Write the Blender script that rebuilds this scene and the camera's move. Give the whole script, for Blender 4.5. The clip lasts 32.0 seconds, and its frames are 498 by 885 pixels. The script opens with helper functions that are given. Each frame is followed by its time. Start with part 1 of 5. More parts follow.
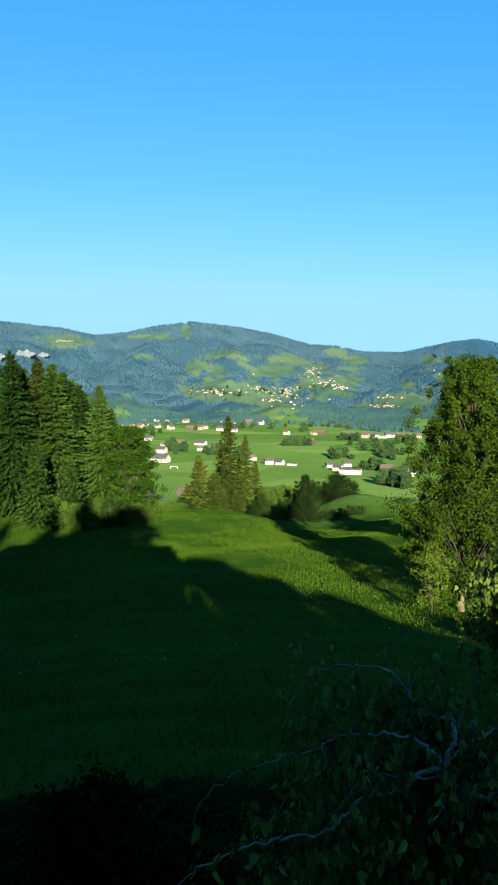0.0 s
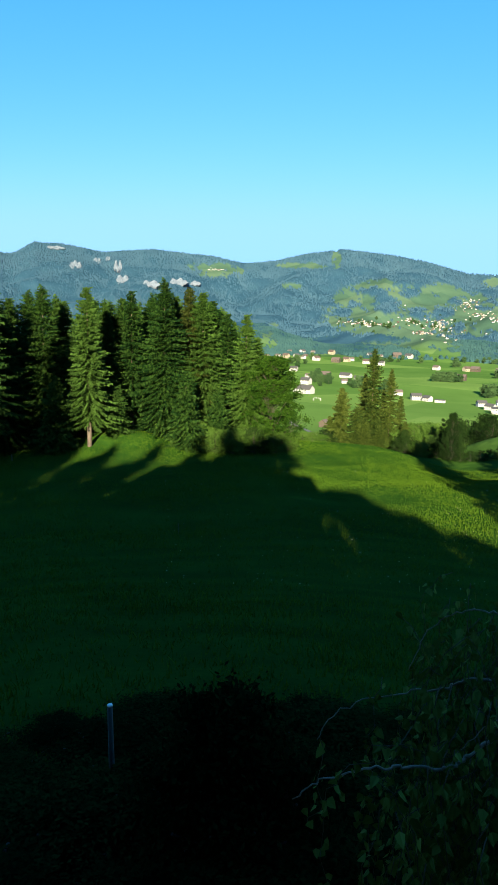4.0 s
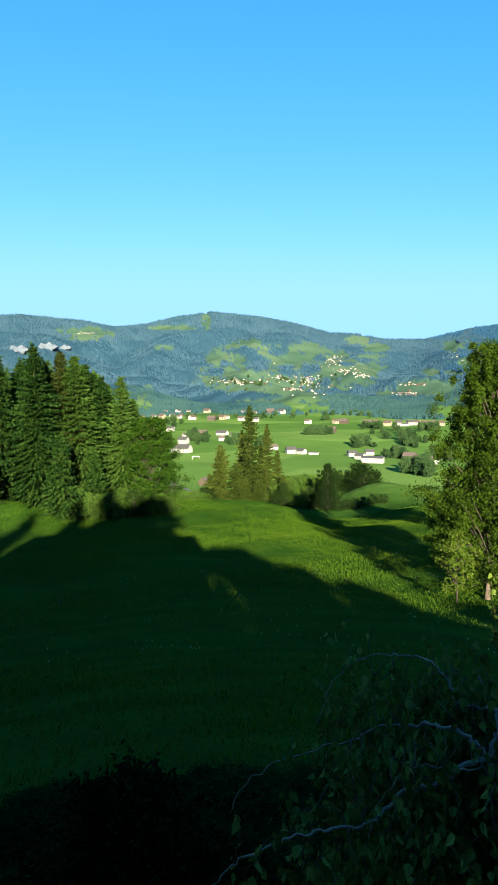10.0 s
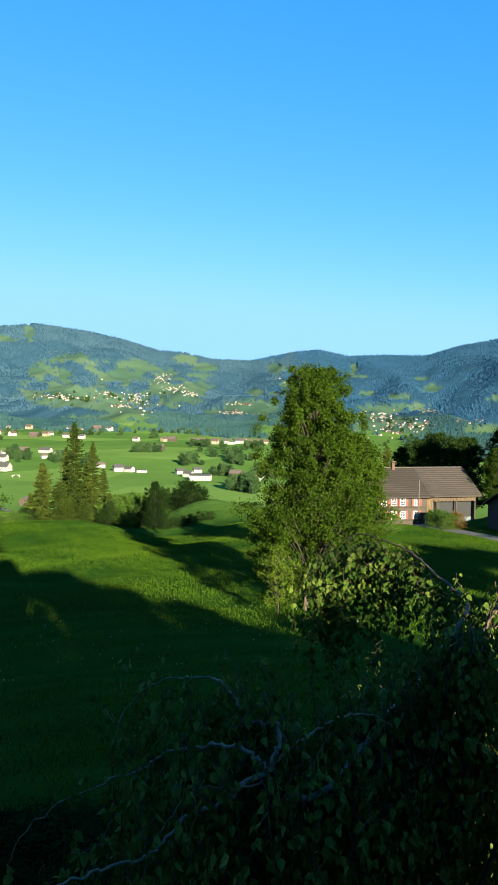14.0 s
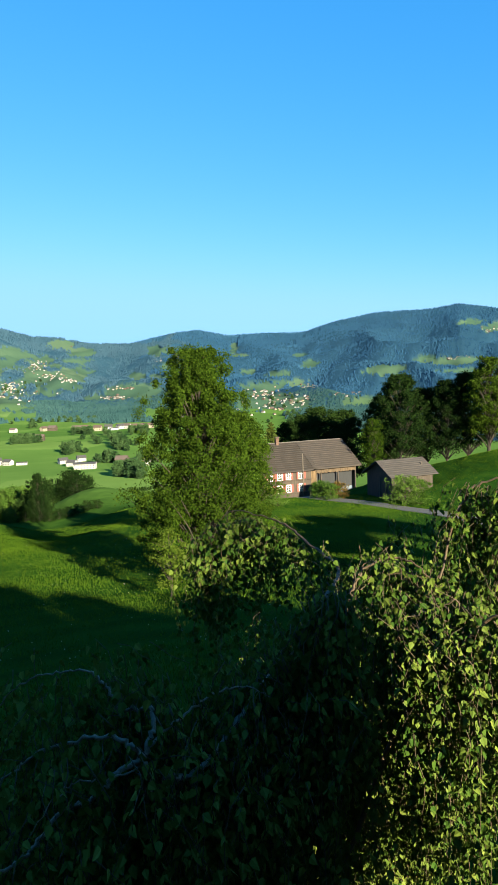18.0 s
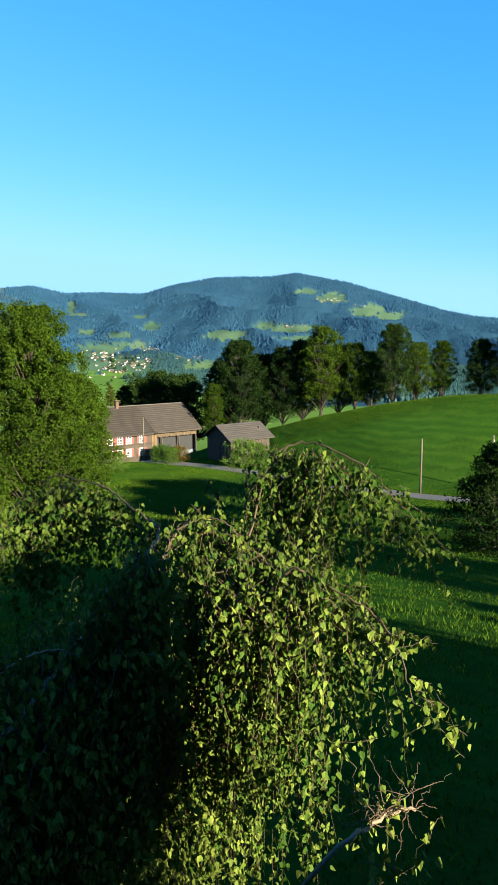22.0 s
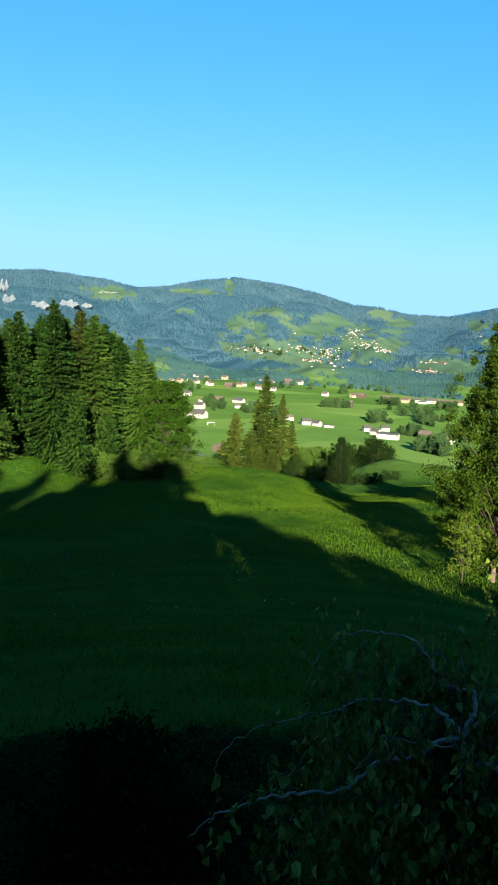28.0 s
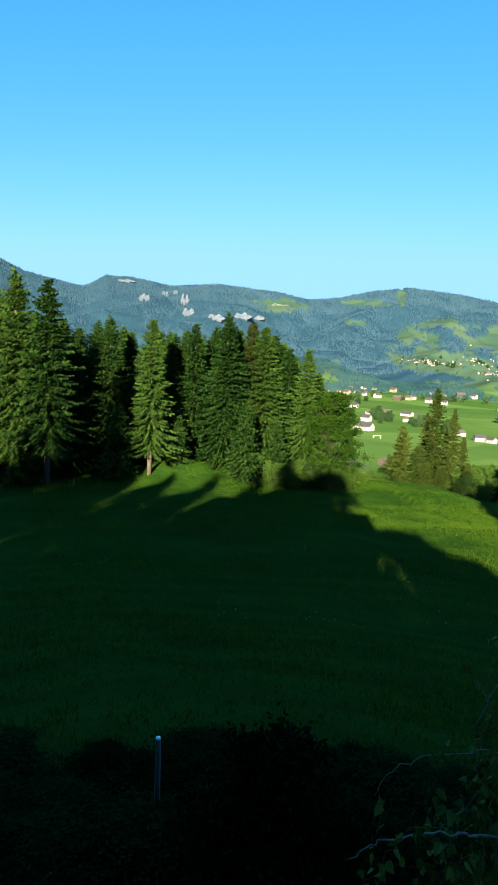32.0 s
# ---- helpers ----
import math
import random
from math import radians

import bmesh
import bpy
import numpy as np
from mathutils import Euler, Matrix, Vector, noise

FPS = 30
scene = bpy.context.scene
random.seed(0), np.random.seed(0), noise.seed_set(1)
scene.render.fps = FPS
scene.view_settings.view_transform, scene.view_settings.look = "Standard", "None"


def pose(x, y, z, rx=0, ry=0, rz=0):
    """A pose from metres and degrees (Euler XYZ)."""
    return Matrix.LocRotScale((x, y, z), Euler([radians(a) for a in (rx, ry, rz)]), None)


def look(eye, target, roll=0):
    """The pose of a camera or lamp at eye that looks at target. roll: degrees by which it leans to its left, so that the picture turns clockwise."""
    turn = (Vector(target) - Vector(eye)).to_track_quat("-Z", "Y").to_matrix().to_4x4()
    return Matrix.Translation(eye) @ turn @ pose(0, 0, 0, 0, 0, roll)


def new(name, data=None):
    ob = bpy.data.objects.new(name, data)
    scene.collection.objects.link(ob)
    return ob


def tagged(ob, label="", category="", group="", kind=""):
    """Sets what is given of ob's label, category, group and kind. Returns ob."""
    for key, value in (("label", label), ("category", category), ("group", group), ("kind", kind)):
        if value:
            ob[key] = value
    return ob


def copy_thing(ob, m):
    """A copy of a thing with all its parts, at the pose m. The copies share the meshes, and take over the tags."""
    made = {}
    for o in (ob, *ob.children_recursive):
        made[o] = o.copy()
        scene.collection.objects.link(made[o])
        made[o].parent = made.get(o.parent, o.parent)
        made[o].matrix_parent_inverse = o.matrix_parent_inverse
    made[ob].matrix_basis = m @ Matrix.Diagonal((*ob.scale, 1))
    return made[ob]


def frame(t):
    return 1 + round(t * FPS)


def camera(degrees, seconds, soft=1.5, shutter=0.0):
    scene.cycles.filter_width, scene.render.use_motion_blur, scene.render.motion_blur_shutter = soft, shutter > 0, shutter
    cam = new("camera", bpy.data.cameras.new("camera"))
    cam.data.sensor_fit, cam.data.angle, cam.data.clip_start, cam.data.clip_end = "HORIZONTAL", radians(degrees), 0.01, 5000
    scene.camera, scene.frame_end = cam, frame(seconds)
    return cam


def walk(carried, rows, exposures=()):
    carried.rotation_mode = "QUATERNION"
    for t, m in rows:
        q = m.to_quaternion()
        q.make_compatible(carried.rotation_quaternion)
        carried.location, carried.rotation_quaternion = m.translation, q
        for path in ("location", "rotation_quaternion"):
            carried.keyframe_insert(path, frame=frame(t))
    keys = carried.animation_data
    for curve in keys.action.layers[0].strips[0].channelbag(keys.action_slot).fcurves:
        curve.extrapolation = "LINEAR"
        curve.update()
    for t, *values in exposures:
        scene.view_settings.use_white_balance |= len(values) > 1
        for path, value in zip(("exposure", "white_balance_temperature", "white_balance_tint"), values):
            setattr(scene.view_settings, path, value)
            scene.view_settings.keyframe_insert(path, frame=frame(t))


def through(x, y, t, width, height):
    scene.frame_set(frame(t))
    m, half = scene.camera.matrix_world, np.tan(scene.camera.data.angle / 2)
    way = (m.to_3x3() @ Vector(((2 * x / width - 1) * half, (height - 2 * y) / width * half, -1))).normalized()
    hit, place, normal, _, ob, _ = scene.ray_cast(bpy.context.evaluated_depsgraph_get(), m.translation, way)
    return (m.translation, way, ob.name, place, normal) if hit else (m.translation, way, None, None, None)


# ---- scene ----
EYE = 5.0                      # the eye's height over the world's zero
cam = camera(41.63, 32.0, soft=1.3)
# seconds, place from the first eye, turn about x, y, z
ROWS = [
    (0.0, -0.001, 0.000, 0.000, 86.00, -0.30, 0.00),
    (0.5, -0.006, -0.007, -0.003, 84.50, 1.27, 1.35),
    (1.0, 0.001, -0.028, -0.037, 80.75, -1.07, 0.08),
    (1.5, 0.019, -0.038, -0.045, 78.84, -0.37, -0.99),
    (2.0, 0.007, -0.039, -0.053, 78.28, 0.09, 1.17),
    (2.5, -0.019, -0.029, -0.057, 77.80, -0.65, 2.61),
    (3.0, -0.008, -0.018, -0.020, 78.56, -0.72, 6.84),
    (3.5, 0.001, -0.011, -0.001, 79.39, 0.41, 10.91),
    (4.0, 0.004, -0.008, 0.009, 79.84, -1.47, 12.69),
    (4.5, -0.004, -0.007, 0.007, 79.60, -0.36, 13.37),
    (6.5, -0.069, -0.015, -0.029, 80.31, -1.09, 13.78),
    (7.0, -0.068, -0.009, -0.033, 79.53, -0.49, 13.24),
    (7.5, -0.068, -0.010, -0.035, 79.34, 0.12, 13.16),
    (8.0, -0.066, -0.007, -0.036, 79.37, 0.55, 12.85),
    (8.5, -0.049, 0.005, -0.033, 79.17, 0.87, 11.54),
    (9.0, -0.044, 0.007, -0.036, 79.29, 0.96, 10.44),
    (9.5, -0.016, 0.026, -0.032, 80.39, 0.53, 8.84),
    (10.0, -0.048, 0.040, -0.013, 85.09, 0.50, 1.82),
    (10.5, -0.032, 0.024, 0.006, 85.26, -1.17, -0.49),
    (11.0, -0.027, 0.027, 0.005, 85.50, -1.66, -0.88),
    (11.5, -0.013, 0.028, 0.003, 86.13, -2.33, -3.16),
    (12.0, -0.002, 0.025, 0.003, 86.30, -0.58, -3.85),
    (12.5, 0.017, 0.025, 0.001, 85.98, -0.47, -5.43),
    (13.0, 0.054, 0.024, 0.005, 86.98, -1.17, -9.23),
    (13.5, 0.078, 0.029, 0.010, 86.99, -1.15, -11.75),
    (15.5, 0.114, 0.067, -0.015, 85.75, -0.68, -15.19),
    (16.0, 0.127, 0.060, -0.014, 85.66, -1.01, -16.65),
    (16.5, 0.140, 0.048, -0.013, 84.96, -0.51, -18.10),
    (17.0, 0.155, 0.049, -0.016, 84.98, -0.10, -19.38),
    (17.5, 0.169, 0.037, -0.015, 84.64, 0.68, -21.11),
    (18.0, 0.193, 0.033, -0.002, 84.94, 1.94, -23.23),
    (18.5, 0.206, 0.027, 0.001, 84.68, 1.21, -25.81),
    (19.0, 0.214, 0.020, 0.000, 84.43, 1.78, -26.25),
    (19.5, 0.215, 0.020, -0.003, 83.89, 2.04, -26.94),
    (20.0, 0.237, -0.013, -0.001, 83.98, 1.03, -30.62),
    (20.5, 0.278, -0.044, -0.005, 82.33, 1.34, -35.13),
    (21.0, 0.286, -0.069, 0.002, 82.17, 1.03, -37.49),
    (21.5, 0.275, -0.080, 0.008, 82.09, 1.23, -37.06),
    (22.0, 0.270, -0.079, 0.005, 81.53, 0.21, -36.91),
    (22.5, 0.258, -0.076, 0.020, 82.11, 0.91, -35.40),
    (23.0, 0.238, -0.060, 0.046, 84.27, 1.62, -32.65),
    (23.5, 0.213, -0.041, 0.049, 84.06, 0.99, -28.96),
    (24.0, 0.168, -0.026, 0.050, 84.52, 0.33, -22.93),
    (24.5, 0.163, -0.004, 0.036, 83.70, -0.24, -21.87),
    (26.5, 0.060, -0.028, 0.027, 82.15, -1.54, -8.00),
    (27.0, 0.018, -0.025, 0.030, 81.57, -2.44, -2.98),
    (27.5, -0.003, -0.020, 0.028, 81.66, -2.21, -0.56),
    (28.0, 0.002, -0.002, 0.020, 82.31, -2.69, 3.49),
    (28.5, 0.032, 0.009, -0.001, 82.68, -1.71, 7.35),
    (29.0, 0.023, 0.016, 0.000, 82.83, -2.10, 9.37),
    (29.5, 0.010, 0.016, 0.004, 83.29, -2.04, 10.90),
    (30.0, -0.003, 0.019, 0.009, 82.82, -1.64, 12.23),
    (30.5, -0.007, 0.025, 0.006, 82.86, -2.07, 13.40),
    (31.0, -0.019, 0.020, 0.004, 83.16, -2.00, 15.17),
    (31.5, -0.028, 0.020, 0.005, 82.94, -2.29, 16.72),
    (32.0, -0.036, 0.016, 0.007, 82.57, -3.11, 18.04),
]
EXPOSURES = [(0.0, 2.42), (2.0, 2.5), (8.0, 2.5), (10.0, 2.56), (12.0, 2.45), (17.0, 2.44), (21.0, 2.54), (24.0, 2.58), (28.0, 2.52), (32.0, 2.5)]
walk(cam, [(t, pose(x, y, EYE + z, rx, ry, rz)) for t, x, y, z, rx, ry, rz in ROWS], EXPOSURES)

# ---------------------------------------------------------------- light
SUN_AZ, SUN_EL = 172.0, 17.0   # clockwise from the first view's direction
world = bpy.data.worlds.new("sky")
scene.world = world
world.use_nodes = True
wn, wl = world.node_tree.nodes, world.node_tree.links
sky = wn.new("ShaderNodeTexSky")
sky.sky_type = "NISHITA"
sky.sun_disc = False
sky.sun_elevation = radians(SUN_EL)
sky.sun_rotation = radians(SUN_AZ)
sky.altitude = 700
sky.air_density, sky.dust_density, sky.ozone_density = 1.0, 0.2, 2.0
bg = wn["Background"]
# a clear, dry mountain sky: deeper blue overhead, paler at the horizon
split, join = wn.new("ShaderNodeSeparateColor"), wn.new("ShaderNodeCombineColor")
wl.new(sky.outputs[0], split.inputs[0])
for k, (power, gain) in enumerate(((1.46, 0.272), (0.65, 1.245), (0.32, 3.02))):
    bend, lift = wn.new("ShaderNodeMath"), wn.new("ShaderNodeMath")
    bend.operation, lift.operation = "POWER", "MULTIPLY"
    bend.inputs[1].default_value, lift.inputs[1].default_value = power, gain
    wl.new(split.outputs[k], bend.inputs[0])
    wl.new(bend.outputs[0], lift.inputs[0])
    if k < 2:   # red and green stay low down to the horizon in dry air
        cap = wn.new("ShaderNodeMath")
        cap.operation = "SMOOTH_MIN"
        cap.inputs[1].default_value, cap.inputs[2].default_value = ((1.75, 0.9), (3.6, 0.8))[k]
        wl.new(lift.outputs[0], cap.inputs[0])
        lift = cap
    wl.new(lift.outputs[0], join.inputs[k])
wl.new(join.outputs[0], bg.inputs[0])
bg.inputs[1].default_value = 0.042
sun_data = bpy.data.lights.new("sun", "SUN")
sun_data.energy, sun_data.angle, sun_data.color = 5.0, radians(0.6), (1.0, 0.88, 0.62)
sun = new("sun", sun_data)
_a, _e = radians(SUN_AZ), radians(SUN_EL)
SUN_DIR = Vector((math.sin(_a) * math.cos(_e), math.cos(_a) * math.cos(_e), math.sin(_e)))
sun.matrix_world = look(SUN_DIR * 100, (0, 0, 0))

# ---------------------------------------------------------------- materials


def material(name, rough=0.7, metal=0.0):
    m = bpy.data.materials.new(name)
    m.use_nodes = True
    n, l = m.node_tree.nodes, m.node_tree.links
    b = n["Principled BSDF"]
    b.inputs["Roughness"].default_value, b.inputs["Metallic"].default_value = rough, metal
    return m, n, l, b


def ramp(n, stops):
    r = n.new("ShaderNodeValToRGB")
    while len(r.color_ramp.elements) < len(stops):
        r.color_ramp.elements.new(0.5)
    for e, (p, c) in zip(r.color_ramp.elements, stops):
        e.position, e.color = p, (*c, 1)
    return r


def noise_tex(n, l, scale, detail=4.0, rough=0.6, coord="Object"):
    tc, t = n.new("ShaderNodeTexCoord"), n.new("ShaderNodeTexNoise")
    t.inputs["Scale"].default_value, t.inputs["Detail"].default_value, t.inputs["Roughness"].default_value = scale, detail, rough
    l.new(tc.outputs[coord], t.inputs["Vector"])
    return t


def mix(n, l, fac, a, b, kind="MIX"):
    x = n.new("ShaderNodeMixRGB")
    x.blend_type = kind
    for s, v in zip(x.inputs, (fac, a, b)):
        if hasattr(v, "is_output"):
            l.new(v, s)
        else:
            s.default_value = v if isinstance(v, (int, float)) else (*v, 1)
    return x.outputs[0]


def add_bump(n, l, b, height, strength, distance):
    u = n.new("ShaderNodeBump")
    u.inputs["Strength"].default_value, u.inputs["Distance"].default_value = strength, distance
    l.new(height, u.inputs["Height"])
    l.new(u.outputs[0], b.inputs["Normal"])


def plain(name, dark, light, scale=4.0, rough=0.7, bump=0.3, metal=0.0, dist=0.01):
    """Two tones mixed by two scales of grain, with fine relief."""
    m, n, l, b = material(name, rough, metal)
    a, c = noise_tex(n, l, scale), noise_tex(n, l, scale * 9)
    t = mix(n, l, 0.4, a.outputs[0], c.outputs[0])
    r = ramp(n, [(0.3, dark), (0.7, light)])
    l.new(t, r.inputs[0])
    l.new(r.outputs[0], b.inputs["Base Color"])
    add_bump(n, l, b, t, bump, dist)
    return m


def leafy(name, dark, light, through=0.25, rough=0.6, patch=0.35, gloss=0.0):
    """Leaves: tone by leaf and by patch of the crown, some light through the blade."""
    m, n, l, b = material(name, rough)
    b.inputs["Specular IOR Level"].default_value = gloss
    g, o = n.new("ShaderNodeNewGeometry"), n.new("ShaderNodeObjectInfo")
    t = noise_tex(n, l, patch, 2.0)
    k = mix(n, l, 0.5, g.outputs["Random Per Island"], t.outputs[0])
    k = mix(n, l, 0.32, k, o.outputs["Random"])
    r = ramp(n, [(0.25, dark), (0.75, light)])
    l.new(k, r.inputs[0])
    l.new(r.outputs[0], b.inputs["Base Color"])
    tr = n.new("ShaderNodeBsdfTranslucent")
    l.new(r.outputs[0], tr.inputs[0])
    s = n.new("ShaderNodeMixShader")
    s.inputs[0].default_value = through
    l.new(b.outputs[0], s.inputs[1])
    l.new(tr.outputs[0], s.inputs[2])
    l.new(s.outputs[0], n["Material Output"].inputs[0])
    return m


def planks(name, dark, light, width=0.16, axis=0):
    """Weathered upright boards."""
    m, n, l, b = material(name, 0.8)
    tc, mp = n.new("ShaderNodeTexCoord"), n.new("ShaderNodeMapping")
    l.new(tc.outputs["Object"], mp.inputs[0])
    mp.inputs["Scale"].default_value = (6, 6, 0.7) if axis == 0 else (0.7, 0.7, 9)
    t = n.new("ShaderNodeTexNoise")
    t.inputs["Scale"].default_value, t.inputs["Detail"].default_value = 1.0, 6.0
    l.new(mp.outputs[0], t.inputs["Vector"])
    r = ramp(n, [(0.3, dark), (0.7, light)])
    l.new(t.outputs[0], r.inputs[0])
    l.new(r.outputs[0], b.inputs["Base Color"])
    add_bump(n, l, b, t.outputs[0], 0.5, 0.02)
    return m


def ground_material():
    """One sheet: rough pasture near, mown fields in the valley, forest floor and pasture tinted for haze on the hills,
    by the masks that the terrain carries.
    """
    m, n, l, b = material("meadow_and_hills", 0.85)
    masks = {}
    for key in ("forest", "field", "alp_haze", "spruce"):
        a = n.new("ShaderNodeAttribute")
        a.attribute_name = key
        masks[key] = a.outputs["Fac"]
    fine, mid, big = noise_tex(n, l, 5.0, 6.0), noise_tex(n, l, 0.35, 4.0), noise_tex(n, l, 0.03, 3.0)
    far, wide = noise_tex(n, l, 0.012, 5.0), noise_tex(n, l, 0.0035, 3.0)
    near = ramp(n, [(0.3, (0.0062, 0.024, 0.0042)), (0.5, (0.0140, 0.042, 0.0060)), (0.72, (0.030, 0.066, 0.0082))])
    k = mix(n, l, 0.5, fine.outputs[0], mid.outputs[0])
    k = mix(n, l, 0.35, k, big.outputs[0])
    wave = n.new("ShaderNodeTexWave")
    wave.bands_direction = "Z"
    wave.inputs["Scale"].default_value, wave.inputs["Distortion"].default_value, wave.inputs["Detail"].default_value, wave.inputs["Detail Scale"].default_value = 0.36, 6.0, 4.0, 0.6
    tc = n.new("ShaderNodeTexCoord")
    l.new(tc.outputs["Object"], wave.inputs["Vector"])
    k = mix(n, l, 0.10, k, wave.outputs["Fac"])
    l.new(k, near.inputs[0])
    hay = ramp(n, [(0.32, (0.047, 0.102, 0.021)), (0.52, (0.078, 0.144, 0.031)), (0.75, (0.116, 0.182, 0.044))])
    cells = n.new("ShaderNodeTexVoronoi")
    cells.inputs["Scale"].default_value = 0.0065
    bent = mix(n, l, 0.02, tc.outputs["Object"], wide.outputs["Color"])
    l.new(bent, cells.inputs["Vector"])
    parcel = n.new("ShaderNodeSeparateColor")
    l.new(cells.outputs["Color"], parcel.inputs[0])
    k2 = mix(n, l, 0.6, far.outputs[0], wide.outputs[0])
    l.new(mix(n, l, 0.30, k2, parcel.outputs[0]), hay.inputs[0])
    # the wood, high pasture and mixed ramps are blued to stand in for haze
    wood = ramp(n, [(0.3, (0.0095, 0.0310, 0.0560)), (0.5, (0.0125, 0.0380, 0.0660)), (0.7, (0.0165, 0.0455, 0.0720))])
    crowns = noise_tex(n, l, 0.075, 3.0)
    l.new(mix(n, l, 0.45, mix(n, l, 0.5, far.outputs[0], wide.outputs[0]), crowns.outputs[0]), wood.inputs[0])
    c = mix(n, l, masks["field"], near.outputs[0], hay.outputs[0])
    alp_haze = ramp(n, [(0.32, (0.030, 0.062, 0.042)), (0.5, (0.040, 0.076, 0.048)), (0.7, (0.053, 0.088, 0.054))])
    l.new(mix(n, l, 0.35, mix(n, l, 0.5, far.outputs[0], wide.outputs[0]), parcel.outputs[0]), alp_haze.inputs[0])
    c = mix(n, l, masks["alp_haze"], c, alp_haze.outputs[0])
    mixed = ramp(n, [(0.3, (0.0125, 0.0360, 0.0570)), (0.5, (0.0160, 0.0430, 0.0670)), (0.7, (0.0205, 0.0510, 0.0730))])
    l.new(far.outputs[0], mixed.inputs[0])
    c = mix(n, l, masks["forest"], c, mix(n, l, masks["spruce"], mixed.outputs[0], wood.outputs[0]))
    l.new(c, b.inputs["Base Color"])
    b.inputs["Specular IOR Level"].default_value = 0.0
    steps = mix(n, l, 0.4, k, wave.outputs["Fac"])
    add_bump(n, l, b, steps, 0.8, 0.22)
    return m


M_GROUND = ground_material()
M_SPRUCE = leafy("spruce_needles", (0.0044, 0.0145, 0.0036), (0.036, 0.071, 0.0130), 0.1, 0.7, 0.35, 0.0)


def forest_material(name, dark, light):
    """Closed forest seen from far: tone by stand and a fine grain of crowns, in colours that carry haze."""
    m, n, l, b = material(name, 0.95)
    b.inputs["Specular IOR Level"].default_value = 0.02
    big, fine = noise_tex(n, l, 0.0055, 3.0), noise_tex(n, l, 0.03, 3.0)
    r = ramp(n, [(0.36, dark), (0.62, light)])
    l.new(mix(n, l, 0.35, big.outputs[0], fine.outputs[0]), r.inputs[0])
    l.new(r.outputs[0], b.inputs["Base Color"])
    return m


# haze is in these colours: far stands bluer and paler than the valley's
M_BLUE_HAZE_FAR = forest_material("far_forest", (0.0098, 0.0350, 0.0730), (0.0160, 0.0495, 0.0920))
M_PALE_HAZE_FAR = forest_material("far_forest_pale_haze", (0.0165, 0.0405, 0.0640), (0.0250, 0.0540, 0.0800))
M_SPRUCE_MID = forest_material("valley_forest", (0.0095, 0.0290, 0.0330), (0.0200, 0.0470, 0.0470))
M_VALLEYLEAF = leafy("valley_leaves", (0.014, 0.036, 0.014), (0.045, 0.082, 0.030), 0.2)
M_OLIVE = leafy("olive_needles", (0.011, 0.022, 0.005), (0.056, 0.074, 0.014), 0.15, 0.7, 0.35, 0.0)
M_ASH = leafy("ash_leaves", (0.0052, 0.0150, 0.002), (0.031, 0.056, 0.006), 0.2, 0.6, 0.35, 0.0)
M_BROWNNEEDLE = leafy("browning_needles", (0.008, 0.014, 0.003), (0.034, 0.044, 0.010), 0.1, 0.7)
M_BEECH = leafy("beech_leaves", (0.008, 0.024, 0.003), (0.034, 0.068, 0.008), 0.2)
M_BUSH = leafy("bush_leaves", (0.020, 0.050, 0.007), (0.070, 0.120, 0.022), 0.3)
M_SAPLING = leafy("sapling_leaves", (0.030, 0.056, 0.006), (0.090, 0.125, 0.020), 0.3)
# kept very dark: the shade on crest trees and yew is in this colour
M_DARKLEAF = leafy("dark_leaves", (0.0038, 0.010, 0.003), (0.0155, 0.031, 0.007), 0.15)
M_DRYLEAF = leafy("dry_leaves", (0.05, 0.035, 0.01), (0.11, 0.075, 0.022), 0.3)
M_BIRCH = leafy("birch_leaves", (0.024, 0.056, 0.008), (0.140, 0.176, 0.032), 0.16, 0.5, 1.5, 0.03)
M_TWIG = plain("birch_twig", (0.028, 0.018, 0.008), (0.072, 0.047, 0.021), 20, 0.7)
M_BARK = plain("bark", (0.012, 0.009, 0.006), (0.034, 0.026, 0.018), 3, 0.9, 0.8, dist=0.04)
M_PALEBARK = plain("spruce_bark", (0.03, 0.022, 0.015), (0.10, 0.075, 0.055), 2, 0.9, 0.8, dist=0.04)
M_BIRCHBARK = plain("birch_bark", (0.075, 0.050, 0.030), (0.25, 0.180, 0.115), 14, 0.6, 0.8)
M_GRASS = leafy("grass_blades", (0.0138, 0.042, 0.0045), (0.056, 0.098, 0.0078), 0.3, 0.6, 0.1)
M_FLOWER = plain("flower_white", (0.480, 0.480, 0.400), (0.640, 0.640, 0.576), 5, 0.6, 0.1)
M_WHITE = plain("white_render", (0.19, 0.188, 0.183), (0.27, 0.268, 0.26), 0.6, 0.85, 0.1)
M_CREAM = plain("cream_render", (0.14, 0.122, 0.088), (0.20, 0.178, 0.128), 0.6, 0.85, 0.1)
M_BROWNWALL = plain("brown_shingle_wall", (0.026, 0.019, 0.012), (0.050, 0.037, 0.024), 0.8, 0.85, 0.2)
M_REDROOF = plain("red_tiles", (0.036, 0.024, 0.017), (0.064, 0.042, 0.030), 0.7, 0.8, 0.2)
M_GREYROOF = plain("grey_roof", (0.020, 0.020, 0.019), (0.046, 0.044, 0.041), 0.7, 0.7, 0.2)
M_BROWNROOF = plain("brown_roof", (0.04, 0.03, 0.025), (0.075, 0.055, 0.045), 0.7, 0.8, 0.2)
M_PANE = plain("window_glass_dark", (0.015, 0.018, 0.02), (0.03, 0.035, 0.04), 0.5, 0.08, 0.0)
M_ROCK = plain("limestone", (0.062, 0.080, 0.100), (0.112, 0.134, 0.160), 0.03, 0.9, 0.6, dist=3.0)
M_ROAD = plain("asphalt_lane", (0.034, 0.034, 0.034), (0.068, 0.068, 0.066), 2.0, 0.85, 0.2)
